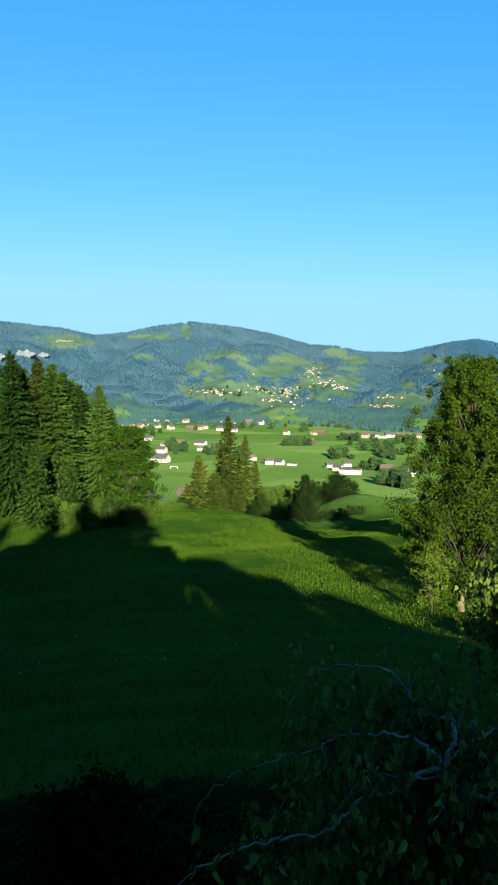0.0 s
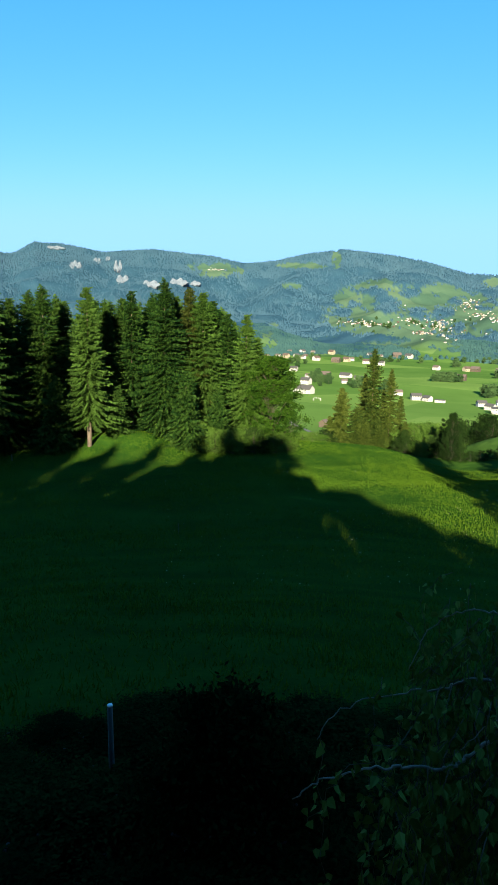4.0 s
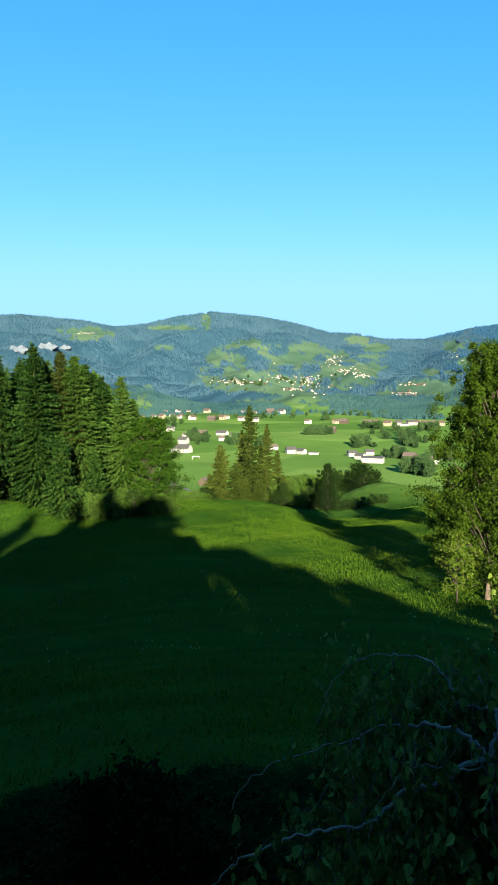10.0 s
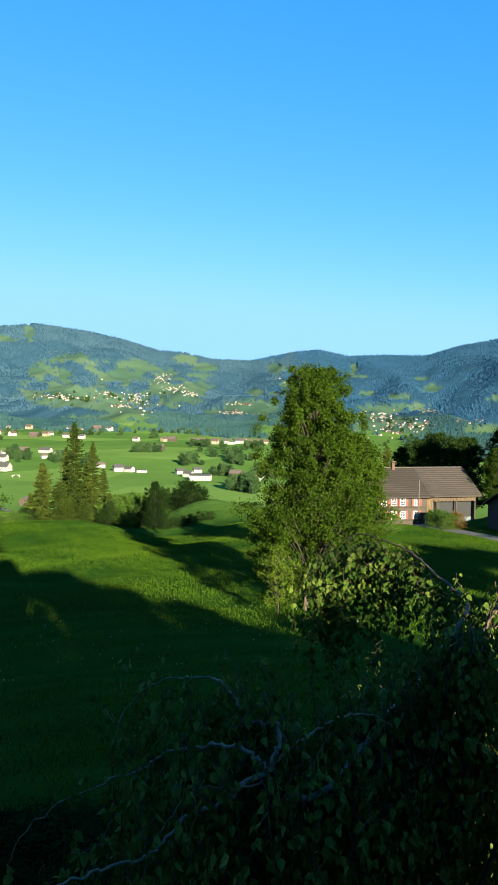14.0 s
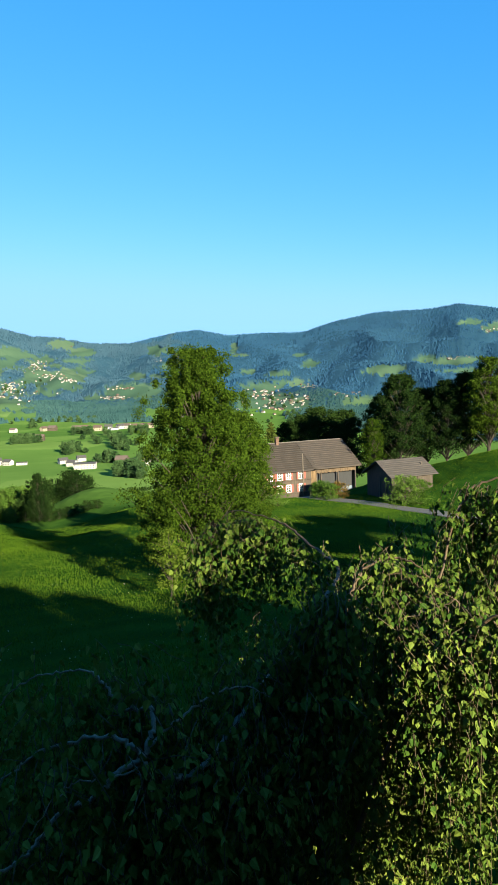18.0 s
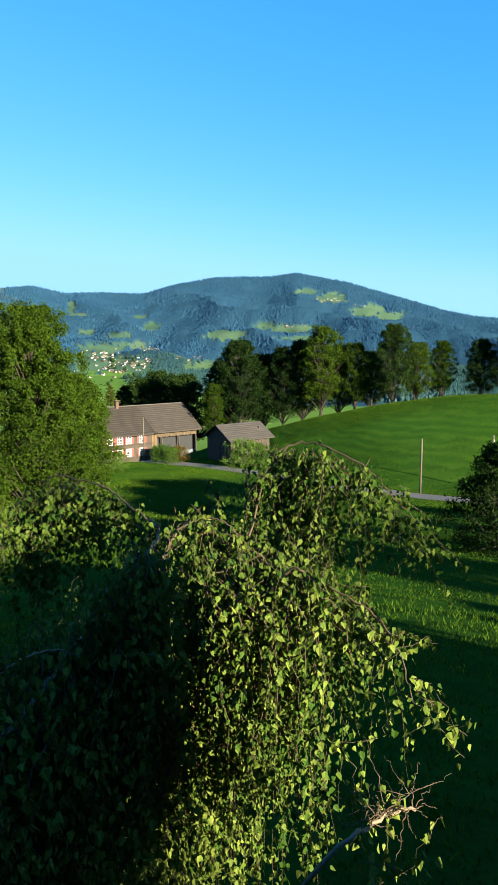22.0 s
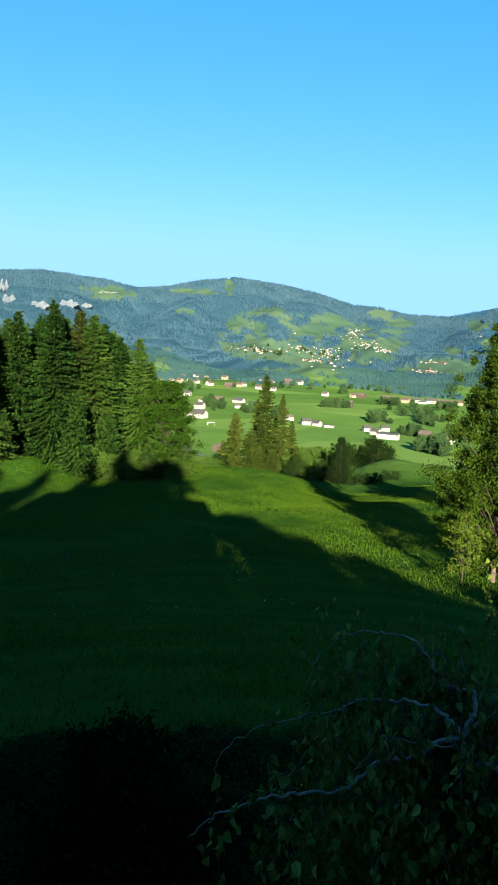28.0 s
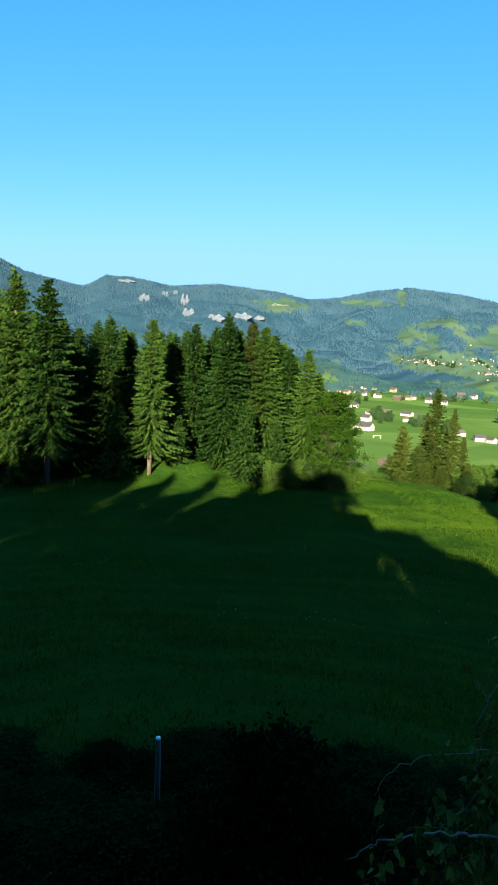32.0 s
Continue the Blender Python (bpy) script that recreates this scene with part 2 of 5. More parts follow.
M_SHEET = plain("zinc_sheet", (0.010, 0.014, 0.022), (0.020, 0.026, 0.038), 3, 0.6, 0.1, metal=0.2)
M_POST = plain("weathered_post", (0.030, 0.025, 0.020), (0.085, 0.070, 0.055), 12, 0.85, 0.5)
M_PLANK = planks("weathered_planks", (0.013, 0.009, 0.006), (0.037, 0.026, 0.017))
M_OCHRE = planks("ochre_planks", (0.05, 0.03, 0.012), (0.11, 0.068, 0.028))
M_DARKPLANK = planks("dark_planks", (0.010, 0.007, 0.005), (0.03, 0.02, 0.015))
M_OCHREDARK = planks("sunburnt_planks", (0.030, 0.019, 0.009), (0.068, 0.043, 0.020))
# the barn bay's shade is put into the colour: near-black boards, blued white render
M_BAYSHADE = planks("shaded_bay_planks", (0.002, 0.003, 0.005), (0.006, 0.008, 0.011))
M_PLINTH = plain("white_render_in_shade", (0.055, 0.075, 0.10), (0.085, 0.11, 0.14), 1.0, 0.85, 0.1)
M_RIDGE = planks("pale_ridge_board", (0.035, 0.032, 0.028), (0.060, 0.055, 0.048), axis=1)
M_SHUTTER = plain("red_shutter_paint", (0.085, 0.012, 0.006), (0.13, 0.022, 0.012), 6, 0.6, 0.2)
M_FRAMEWHITE = plain("white_window_paint", (0.70, 0.69, 0.66), (0.82, 0.81, 0.78), 8, 0.5, 0.1)
M_BRICK = plain("chimney_brick", (0.04, 0.02, 0.014), (0.08, 0.045, 0.03), 9, 0.9, 0.5)

# ---------------------------------------------------------------- helpers of this scene


def part(name, mesh, mat, parent=None, label=""):
    """Links a mesh (or a bmesh) as one object, under a thing or a part where one is given."""
    if isinstance(mesh, bmesh.types.BMesh):
        me = bpy.data.meshes.new(name)
        mesh.to_mesh(me)
        mesh.free()
        mesh = me
    ob = new(name, mesh)
    if mat is not None and not mesh.materials:
        mesh.materials.append(mat)
    ob.parent = parent
    if label:
        ob["label"] = label
    return ob


def mesh_from(name, verts, faces, smooth=False):
    me = bpy.data.meshes.new(name)
    me.from_pydata([tuple(v) for v in verts], [], [tuple(f) for f in faces])
    if smooth:
        me.polygons.foreach_set("use_smooth", [True] * len(me.polygons))
    me.update()
    return me


def tri_mesh(name, v, n_per=3):
    """A mesh of loose faces with n_per corners each, from an array (faces, n_per, 3)."""
    v = np.asarray(v, dtype=np.float32)
    count = v.shape[0]
    me = bpy.data.meshes.new(name)
    me.vertices.add(count * n_per)
    me.vertices.foreach_set("co", v.reshape(-1))
    me.loops.add(count * n_per)
    me.loops.foreach_set("vertex_index", np.arange(count * n_per, dtype=np.int32))
    me.polygons.add(count)
    me.polygons.foreach_set("loop_start", np.arange(0, count * n_per, n_per, dtype=np.int32))
    me.update(calc_edges=True)
    return me


def box(bm, x0, y0, z0, x1, y1, z1, bevel=0.0):
    g = bmesh.ops.create_cube(bm, size=1.0)["verts"]
    for v in g:
        v.co = Vector((x0 + (v.co.x + 0.5) * (x1 - x0), y0 + (v.co.y + 0.5) * (y1 - y0), z0 + (v.co.z + 0.5) * (z1 - z0)))
    if bevel:
        es = list({e for v in g for e in v.link_edges})
        bmesh.ops.bevel(bm, geom=es, offset=bevel, segments=1, affect="EDGES")


def box_part(name, dims, mat, parent, label="", bevel=0.0):
    bm = bmesh.new()
    box(bm, *dims, bevel=bevel)
    return part(name, bm, mat, parent, label)


def tube(path, radii, sides=7):
    """A tapered tube along a path: vertices and faces."""
    path = [Vector(p) for p in path]
    vs, fs = [], []
    for i, p in enumerate(path):
        d = (path[min(i + 1, len(path) - 1)] - path[max(i - 1, 0)]).normalized()
        u = d.cross(Vector((0.31, 0.95, 0.05))).normalized()
        w = d.cross(u)
        for k in range(sides):
            a = 2 * math.pi * k / sides
            vs.append(p + (u * math.cos(a) + w * math.sin(a)) * radii[i])
    for i in range(len(path) - 1):
        for k in range(sides):
            a, b = i * sides + k, i * sides + (k + 1) % sides
            fs.append((a, b, b + sides, a + sides))
    fs.append(tuple(range(sides))[::-1])
    fs.append(tuple(range(len(vs) - sides, len(vs))))
    return vs, fs


def tubes_mesh(name, list_of):
    vs, fs = [], []
    for path, radii, sides in list_of:
        v, f = tube(path, radii, sides)
        o = len(vs)
        vs += v
        fs += [tuple(i + o for i in q) for q in f]
    return mesh_from(name, vs, fs, True)


def thing(name, label, category, group="", kind=""):
    return tagged(new(name), label, category, group, kind)


# ---------------------------------------------------------------- terrain, as heights below and above the eye
NEAR_R = (0, 5, 12, 25, 43, 60, 75, 90, 100, 122, 150, 200, 300, 450, 600)
NEAR_Z = (-3.6, -3.95, -6.2, -10.0, -13.6, -15.4, -16.3, -17.1, -17.5, -22.6, -27.0, -37.0, -55.0, -68.0, -72.0)
FAR_R = (600, 900, 1300, 1700, 2100, 2500, 2900, 3300, 3700)
FAR_EL = (-6.85, -4.57, -3.17, -2.1, -0.6, 0.8, 2.2, 4.2, 6.2)
RIDGE_AZ = (-60, -40, -38.7, -36.8, -32.6, -31.9, -30.4, -28.2, -25.1, -20.9, -15.7, -13.3, -10.5, -8.1, -4.8, -1.1, 2.1, 5.2, 7.5, 9.6,
            13.0, 16.9, 19.1, 21.6, 24.4, 28.0, 30.8, 34.2, 38.5, 41.0, 45.2, 49.9, 53.1, 55.8, 58.1, 65, 90)
RIDGE_EL = (5, 7.2, 6.6, 5.8, 5.0, 5.1, 6.0, 6.0, 5.5, 5.9, 5.5, 5.0, 5.3, 5.9, 6.3, 5.9, 5.3, 4.4, 4.3, 3.8,
            3.7, 4.5, 4.7, 4.15, 4.25, 4.2, 5.0, 5.6, 5.6, 5.9, 5.1, 3.7, 2.7, 2.1, 1.9, 2.0, 3.0)
HILL_AZ = (0, 30, 34, 39, 45, 50, 55, 60, 70, 85, 150)
HILL_UP = (0, 0, 4.2, 6.8, 9.8, 11.6, 13.0, 13.2, 11, 0, 0)


def smooth(x, a, b):
    t = np.clip((x - a) / (b - a), 0, 1)
    return t * t * (3 - 2 * t)


def soft_noise(x, y):
    """Cheap smooth noise of the plan, about -1 to 1."""
    return (np.sin(x * 1.0 + 1.3 * np.sin(y * 0.7)) + np.sin(y * 1.1 + 1.7 * np.sin(x * 0.6 + 2)) + 0.6 * np.sin(2.1 * x + 1.9 * y + np.sin(y))
            + 0.4 * np.sin(3.7 * y - 3.1 * x)) / 3.0


def level(x, y):
    """The ground's height from the eye, at places from the eye (arrays)."""
    x, y = np.asarray(x, float), np.asarray(y, float)
    r = np.hypot(x, y)
    az = np.degrees(np.arctan2(x, y))
    z = np.interp(r, NEAR_R, NEAR_Z)
    z = z + 0.35 * soft_noise(x / 9, y / 9) * smooth(r, 10, 30) * (1 - smooth(r, 300, 500))
    # the slope goes on uphill behind the house
    back = smooth(np.abs(az), 75, 125)
    z = z * (1 - back) + back * (-3.6 + np.interp(az, (-180, -120, 80, 135, 180), (0.15, 0.16, 0.02, 0.06, 0.15)) * np.minimum(r, 60) - 0.10 * np.clip(r - 60, 0, 600))
    # grassy mound before the spruces, the hill beyond the lane
    z = z + 2.6 * np.exp(-((az + 23) / 4.5) ** 2 - ((r - 89) / 7) ** 2)
    hill = sum(np.interp(az + d, HILL_AZ, HILL_UP) for d in (-3.0, -1.5, 0.0, 1.5, 3.0)) / 5
    foot = 98 - 22 * smooth(az, 31, 53)
    z = z + hill * smooth(r, foot, 118) * (1 - smooth(r, 138, 340))
    # knoll beyond the hollow at the meadow's edge
    z = z + 4.6 * np.exp(-((az - 10) / 4.6) ** 2 - ((r - 130) / 15) ** 2) - 3.4 * np.exp(-((az - 6.0) / 5.0) ** 2 - ((r - 98) / 16) ** 2)
    ridge = np.interp(az, RIDGE_AZ, RIDGE_EL)
    el = np.interp(r, FAR_R, FAR_EL)
    el = np.where(el > -2.1, -2.1 + (el + 2.1) * (ridge + 2.1) / 8.3, el)
    s = np.clip((r - 1500) / 2200, 0, 1)
    far = r * np.tan(np.radians(el)) + 4 * s * (1 - s) * (46 * soft_noise(x / 230, y / 300) + 15 * soft_noise(x / 90, y / 80) + (24 + 4 * smooth(az, 15, 30)) * (1 - 2 * np.abs(np.sin(x / 150 + 0.8 * np.sin(y / 340) + 0.4 * np.sin(y / 120)))))
    far = np.where(r > 3700, far - (r - 3700) * 0.35 + (3700 - r) * np.tan(np.radians(ridge)), far)
    return np.where(r < 600, z, far)


def ground_at(x, y):
    return float(level(x, y)) + EYE


def polar(az, r):
    return r * math.sin(radians(az)), r * math.cos(radians(az))


SCAN_R = np.concatenate([np.arange(20, 600, 2.0), np.arange(600, 3700, 8.0)])


def on_ground(az, el, r_min=100.0):
    """The plan place of the ground that is seen at that bearing and height angle, beyond r_min."""
    x, y = SCAN_R * math.sin(radians(az)), SCAN_R * math.cos(radians(az))
    e = np.degrees(np.arctan2(level(x, y), SCAN_R))
    ok = np.nonzero((e >= el) & (SCAN_R >= r_min))[0]
    i = int(ok[0]) if len(ok) else len(SCAN_R) - 1
    return float(x[i]), float(y[i])


# meadows on the far slopes, and the woods that stand in them: bearing, height angle, half width, half height
MEADOW_LEFT = [(-15.5, 4.5, 2.1, .49), (-8.5, 5.0, 1.75, .24), (-5.5, 5.5, .44, .61), (-9.0, 3.3, .88, .21), (-10.9, -1.2, .79, .61), (-10.6, 0, .44, .14)]
MEADOW_MIDDLE = [(-2.4, 3.2, 1.4, .61), (-.3, 2.2, 3.5, 1.05), (2.3, 2.0, 1.75, .88), (-2.9, .8, 3.4, .95), (-.3, -.1, 4.3, 1.1), (1.5, -1.3, 3.0, 1.25), (-5.6, 1.0, 1.1, .6), (-4.4, 2.4, .95, .75), (3.6, 2.9, 2.1, .4), (7.2, .7, 2.0, .75), (-1.0, -1.3, 1.75, .26),
                 (-1.3, 3.6, .7, .44), (2.9, 3.2, 1.23, .44)]
MEADOW_SADDLE = [(7.5, 3.8, 1.05, .44), (9.1, 3.1, 1.23, .35), (15.4, 3.1, .88, .44), (5.9, 2.5, 1.05, .26), (8.7, 2.4, 1.05, .21), (6.5, 1.4, 2.98, .88), (5.6, .5, 2.0, .9), (13.1, -.3, 2.45, .61), (13.6, 1.0, .7, .32),
                 (16.8, 1.8, 1.23, .44), (15.5, .9, .88, .21), (10.0, -.7, .88, .21), (15.2, -2.3, 1.05, .53), (4.6, -2.0, .7, .35), (22.0, 3.1, .35, .53), (22.8, 2.5, .53, .14)]
MEADOW_RIGHT = [(23.3, 1.0, .7, .26), (23.5, -.7, 1.05, .7), (38.3, 1.5, .8, .36), (40.5, 1.3, 1.61, .4), (35.0, .8, 1.61, .44), (27.7, 2.3, .6, .14), (28.6, 1.5, .7, .36), (26.0, .8, 1.0, .24), (25.5, -.3, 2.81, .5),
                (25.3, -1.5, 3.2, 1.4), (27.6, -1.8, 1.2, .5), (32.7, -1.7, 1.61, .36), (42.0, 4.4, 1.0, .24), (24.9, -2.8, 2.4, .6), (41.0, .5, 1.61, .2), (47, 2.8, 1.4, .5), (48.7, 2.3, 1.2, .35), (44, 3.9, 1.3, .4)]
COPSE = [(-2.2, 3.0, 1.05, .39), (-1.6, 2.5, .53, .7), (-1.0, 1.8, 1.05, .53), (.7, 2.9, .79, .28), (-3.9, 2.0, .39, .28), (-4.8, 1.2, .88, .32), (1.6, 1.1, .7, .39), (-1.7, -.9, 2.1, .35), (-6.9, -1.0, 3.5, .7),
         (-1.3, -1.8, 2.28, .39), (3.4, 1.4, .7, .44), (1.5, 1.6, .7, .14), (-2.3, 3.0, .7, .32), (-1.0, 2.25, .62, .5), (.8, 3.0, .6, .22), (3.9, 1.35, .55, .32), (4.8, .2, .5, .4), (8.1, 2.0, .55, .2), (4.4, 2.2, .5, .16), (6.8, 1.75, .6, .13), (1.7, 1.1, .45, .28), (-8.4, 1.0, 2.9, .5), (-1.7, -.75, 1.8, .26), (-1.0, -2.0, 2.6, .3), (27.6, -.8, 1.61, .36), (30.0, -1.6, 1.41, .4)]
EDGE_AZ = (-40, -10.6, -5.5, -2, 1.5, 4.9, 7.4, 10.9, 14.4, 22, 30, 35, 60)
EDGE_EL = (-2.5, -2.58, -2.23, -2.56, -2.5, -2.41, -2.56, -2.9, -2.9, -3.0, -3.2, -5.2, -5.2)


def wooded(x, y):
    """1 where the far slopes carry forest, 0 on fields and clearings, with a short blend between."""
    r = np.hypot(x, y)
    az = np.degrees(np.arctan2(x, y))
    el = np.degrees(np.arctan2(level(x, y), r))
    wob = 0.26 * soft_noise(az * 2.3, el * 5.0) + 0.34 * soft_noise(az * 6.1 + 3, el * 12.0) + 0.24 * soft_noise(az * 15.0 + 1, el * 31.0)
    open_, shut = np.full_like(r, -1.0), np.full_like(r, -1.0)
    for a, e, w, h in MEADOW_LEFT + MEADOW_MIDDLE + MEADOW_SADDLE + MEADOW_RIGHT:
        open_ = np.maximum(open_, (1.12 + wob - np.sqrt(((az - a) / w) ** 2 + ((el - e) / h) ** 2)) * min(w, h * 2))
    for a, e, w, h in COPSE:
        shut = np.maximum(shut, (1.0 + wob - np.sqrt(((az - a) / w) ** 2 + ((el - e) / h) ** 2)) * min(w, h * 2))
    # hedges and single woods wander through the meadows
    shut = np.maximum(shut, 0.5 * (soft_noise(az * 1.9 + 2, el * 4.1 + 1) + 0.6 * soft_noise(az * 5.3, el * 9.7) + 0.35 * soft_noise(az * 13, el * 26) - 0.92))
    edge = np.interp(az, EDGE_AZ, EDGE_EL) + 0.06 * soft_noise(az * 1.7, az * 0.6) + 0.05 * soft_noise(az * 6, az * 2)
    trees = np.maximum(1 - smooth(open_, -0.03, 0.05), smooth(shut, -0.04, 0.04))
    return trees * ((el > edge) & (r > 800))


def build_ground():
    az = np.concatenate([np.arange(-180, -48, 3.0), np.arange(-48, 68, 0.16), np.arange(68, 180, 3.0)])
    r = np.concatenate([[0.4], np.geomspace(1.0, 30, 50), np.linspace(30.8, 140, 140), np.geomspace(143, 600, 55), np.linspace(615, 3700, 170), [3760, 3900, 4200, 4700]])
    A, R = np.meshgrid(np.radians(az), r)
    X, Y = R * np.sin(A), R * np.cos(A)
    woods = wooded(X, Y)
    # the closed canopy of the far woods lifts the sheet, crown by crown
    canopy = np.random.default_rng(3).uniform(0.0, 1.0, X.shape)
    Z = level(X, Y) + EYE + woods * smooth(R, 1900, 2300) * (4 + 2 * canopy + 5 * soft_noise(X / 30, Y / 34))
    na, nr = len(az), len(r)
    verts = np.stack([X, Y, Z], -1).reshape(-1, 3)
    i, j = np.meshgrid(np.arange(nr - 1), np.arange(na), indexing="ij")
    j2 = (j + 1) % na
    faces = np.stack([i * na + j, (i + 1) * na + j, (i + 1) * na + j2, i * na + j2], -1).reshape(-1, 4)[:, ::-1]
    centre = len(verts)
    verts = np.vstack([verts, [[0, 0, float(level(0, 0)) + EYE]]])
    fl = [tuple(f) for f in faces.tolist()] + [(centre, k, (k + 1) % na)[::-1] for k in range(na)]
    me = mesh_from("ground", verts, fl, True)
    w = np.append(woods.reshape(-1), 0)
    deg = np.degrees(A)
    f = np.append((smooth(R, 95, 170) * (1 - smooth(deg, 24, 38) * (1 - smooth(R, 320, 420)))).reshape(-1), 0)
    alp_haze = np.append(smooth(R, 1550, 2000).reshape(-1), 0)
    # the spruce mask sets the haze tint by bearing, pale left to blue right
    for key, val in (("forest", w), ("field", f), ("alp_haze", alp_haze), ("spruce", np.append(smooth(deg, 8, 24).reshape(-1), 0))):
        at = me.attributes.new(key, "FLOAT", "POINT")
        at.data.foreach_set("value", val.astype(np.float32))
    ob = new("ground", me)
    me.materials.append(M_GROUND)
    return tagged(ob, "sloping green meadow falling to a valley of fields and hills", "ground", kind="structure")


build_ground()

# ---------------------------------------------------------------- far woods
rng = np.random.default_rng(7)


def cones(centres, heights, widths, sides=4):
    """Small ragged cones, as loose triangles."""
    n = len(centres)
    k = np.arange(sides)
    a = 2 * np.pi * k / sides + rng.uniform(0, 6.28, (n, 1))
    rad = widths[:, None] * rng.uniform(0.7, 1.2, (n, sides))
    base = np.stack([np.cos(a) * rad, np.sin(a) * rad, np.zeros_like(a) + rng.uniform(-0.06, 0.12, a.shape) * heights[:, None]], -1) + centres[:, None, :]
    top = centres + np.stack([rng.normal(0, 0.04, n) * heights, rng.normal(0, 0.04, n) * heights, heights], -1)
    nxt = np.roll(base, -1, axis=1)
    t = np.stack([base, nxt, np.broadcast_to(top[:, None, :], base.shape)], 2)
    return t.reshape(-1, 3, 3)


def far_forest():
    n = 700000
    az = rng.uniform(-46, 66, n)
    r = 850 + 2890 * rng.uniform(0, 1, n) ** 0.8
    x, y = r * np.sin(np.radians(az)), r * np.cos(np.radians(az))
    keep = wooded(x, y) > rng.uniform(0.35, 0.8, n)
    x, y, r = x[keep], y[keep], r[keep]
    # high up the canopy closes, and single tops show along its edges and the ridge
    sparse = (r < 2300) | (r > 3430) | (rng.uniform(0, 1, len(r)) < 0.55)
    x, y, r = x[sparse][:280000], y[sparse][:280000], r[sparse][:280000]
    split_r = 2250 + 160 * soft_noise(x / 140, y / 140)
    # the painted haze changes tint at this bearing, with a ragged edge
    blue_side = np.degrees(np.arctan2(x, y)) + 5 * soft_noise(x / 60, y / 60) > 16
    for name, some, mat, label in (("far_forest", (r >= split_r) & ~blue_side, M_PALE_HAZE_FAR, "forest on the high far slopes, coloured pale for haze"),
                                   ("far_forest", (r >= split_r) & blue_side, M_BLUE_HAZE_FAR, "spruce forest on the far hill, coloured blue for haze"),
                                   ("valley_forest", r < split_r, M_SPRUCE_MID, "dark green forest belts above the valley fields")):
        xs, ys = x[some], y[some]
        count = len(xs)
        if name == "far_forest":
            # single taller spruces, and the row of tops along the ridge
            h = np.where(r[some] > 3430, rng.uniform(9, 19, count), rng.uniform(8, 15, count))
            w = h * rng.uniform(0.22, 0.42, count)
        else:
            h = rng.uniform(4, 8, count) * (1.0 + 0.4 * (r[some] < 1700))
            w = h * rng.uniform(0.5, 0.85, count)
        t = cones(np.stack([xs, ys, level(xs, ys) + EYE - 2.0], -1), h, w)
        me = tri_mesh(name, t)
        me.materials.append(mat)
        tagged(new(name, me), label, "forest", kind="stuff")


far_forest()

# ---------------------------------------------------------------- trees


def unit(v):
    return v / np.maximum(np.linalg.norm(v, axis=-1, keepdims=True), 1e-9)


def leaf_quads(centres, size, droop=0.3, slim=0.55):
    """Diamond leaves with four corners, turned at random."""
    n = len(centres)
    d = unit(rng.normal(0, 1, (n, 3)) + np.array([0, 0, -droop]))
    s = unit(np.cross(d, rng.normal(0, 1, (n, 3))))
    size = size * rng.uniform(0.65, 1.3, (n, 1))
    return np.stack([centres - d * size * 0.5, centres + s * size * slim * 0.5, centres + d * size * 0.5, centres - s * size * slim * 0.5], 1)


def spruce(name, height, spread, seed, label, bare=0.12, thin=1.0, needles=None):
    """Trunk, and drooping whorls of needle sprays, at the origin."""
    global rng
    rng = np.random.default_rng(seed)
    root = thing(name, label, "spruce tree", "spruces at the meadow's edge")
    lean = rng.normal(0, 0.006, 2)
    zs = np.linspace(-0.6, height * 0.97, 9)
    part("trunk", tubes_mesh("trunk", [([(lean[0] * z, lean[1] * z, z) for z in zs], [0.013 * height * (1 - 0.95 * max(z, 0) / height) + 0.02 for z in zs], 8)]), M_PALEBARK, root)
    tris = []
    z = height * bare
    side_of = rng.uniform(0, 6.28, 3)
    while z < height * 0.985:
        f = z / height
        reach = spread * (1 - f) ** 0.72 * (0.55 + 0.45 * min(1, (f - bare) / 0.15 + 0.35)) * rng.uniform(0.78, 1.12)
        count = int(rng.integers(10, 14) * thin) if f < 0.9 else 6
        turn = rng.uniform(0, 6.28)
        for b in range(count):
            a = turn + 2 * np.pi * b / count + rng.normal(0, 0.16)
            uneven = 1 + 0.16 * math.sin(2 * a + side_of[0] + 5 * f) + 0.12 * math.sin(3 * a + side_of[1] - 11 * f)
            length = reach * rng.uniform(0.62, 1.18) * uneven + 0.14
            out = np.array([np.cos(a), np.sin(a), 0])
            side = np.array([-np.sin(a), np.cos(a), 0])
            step = np.arange(0.10, 1.0, 0.24 / max(length, 0.3))
            rise = 0.42 * (f - 0.5)
            # boughs sink from the stem and lift again at their tips
            p = np.array([lean[0] * z, lean[1] * z, z + rng.normal(0, 0.22)]) + out * (step[:, None] * length) + np.array([0, 0, 1]) * ((rise * step - 0.62 * step * (1.2 - f) + 0.2 * step ** 3) * length)[:, None]
            p = p + rng.normal(0, 0.04, p.shape)
            for sgn in (-1, 1, 0):
                w = (0.20 + 0.50 * np.sqrt(length) * (1 - 0.75 * step)) * rng.uniform(0.6, 1.2, len(step)) * (0.55 if sgn == 0 else 0.8)
                tip = p + side * (sgn * w * 0.95)[:, None] + out * (0.55 * w)[:, None] + np.array([0, 0, -1.0]) * (w * (rng.uniform(0.25, 1.0, len(step)) if sgn else rng.uniform(0.6, 1.4, len(step))))[:, None]
                half = (out * 0.17 if sgn else side * 0.14) + np.array([0, 0, 1.0]) * rng.uniform(-0.04, 0.10, (len(step), 1))
                tris.append(np.stack([p - half, p + half, tip], 1))
        z += rng.uniform(0.32, 0.52) * (1.0 if f < 0.85 else 0.55)
    part("crown", tri_mesh("crown", np.concatenate(tris)), needles or M_SPRUCE, root)
    return root


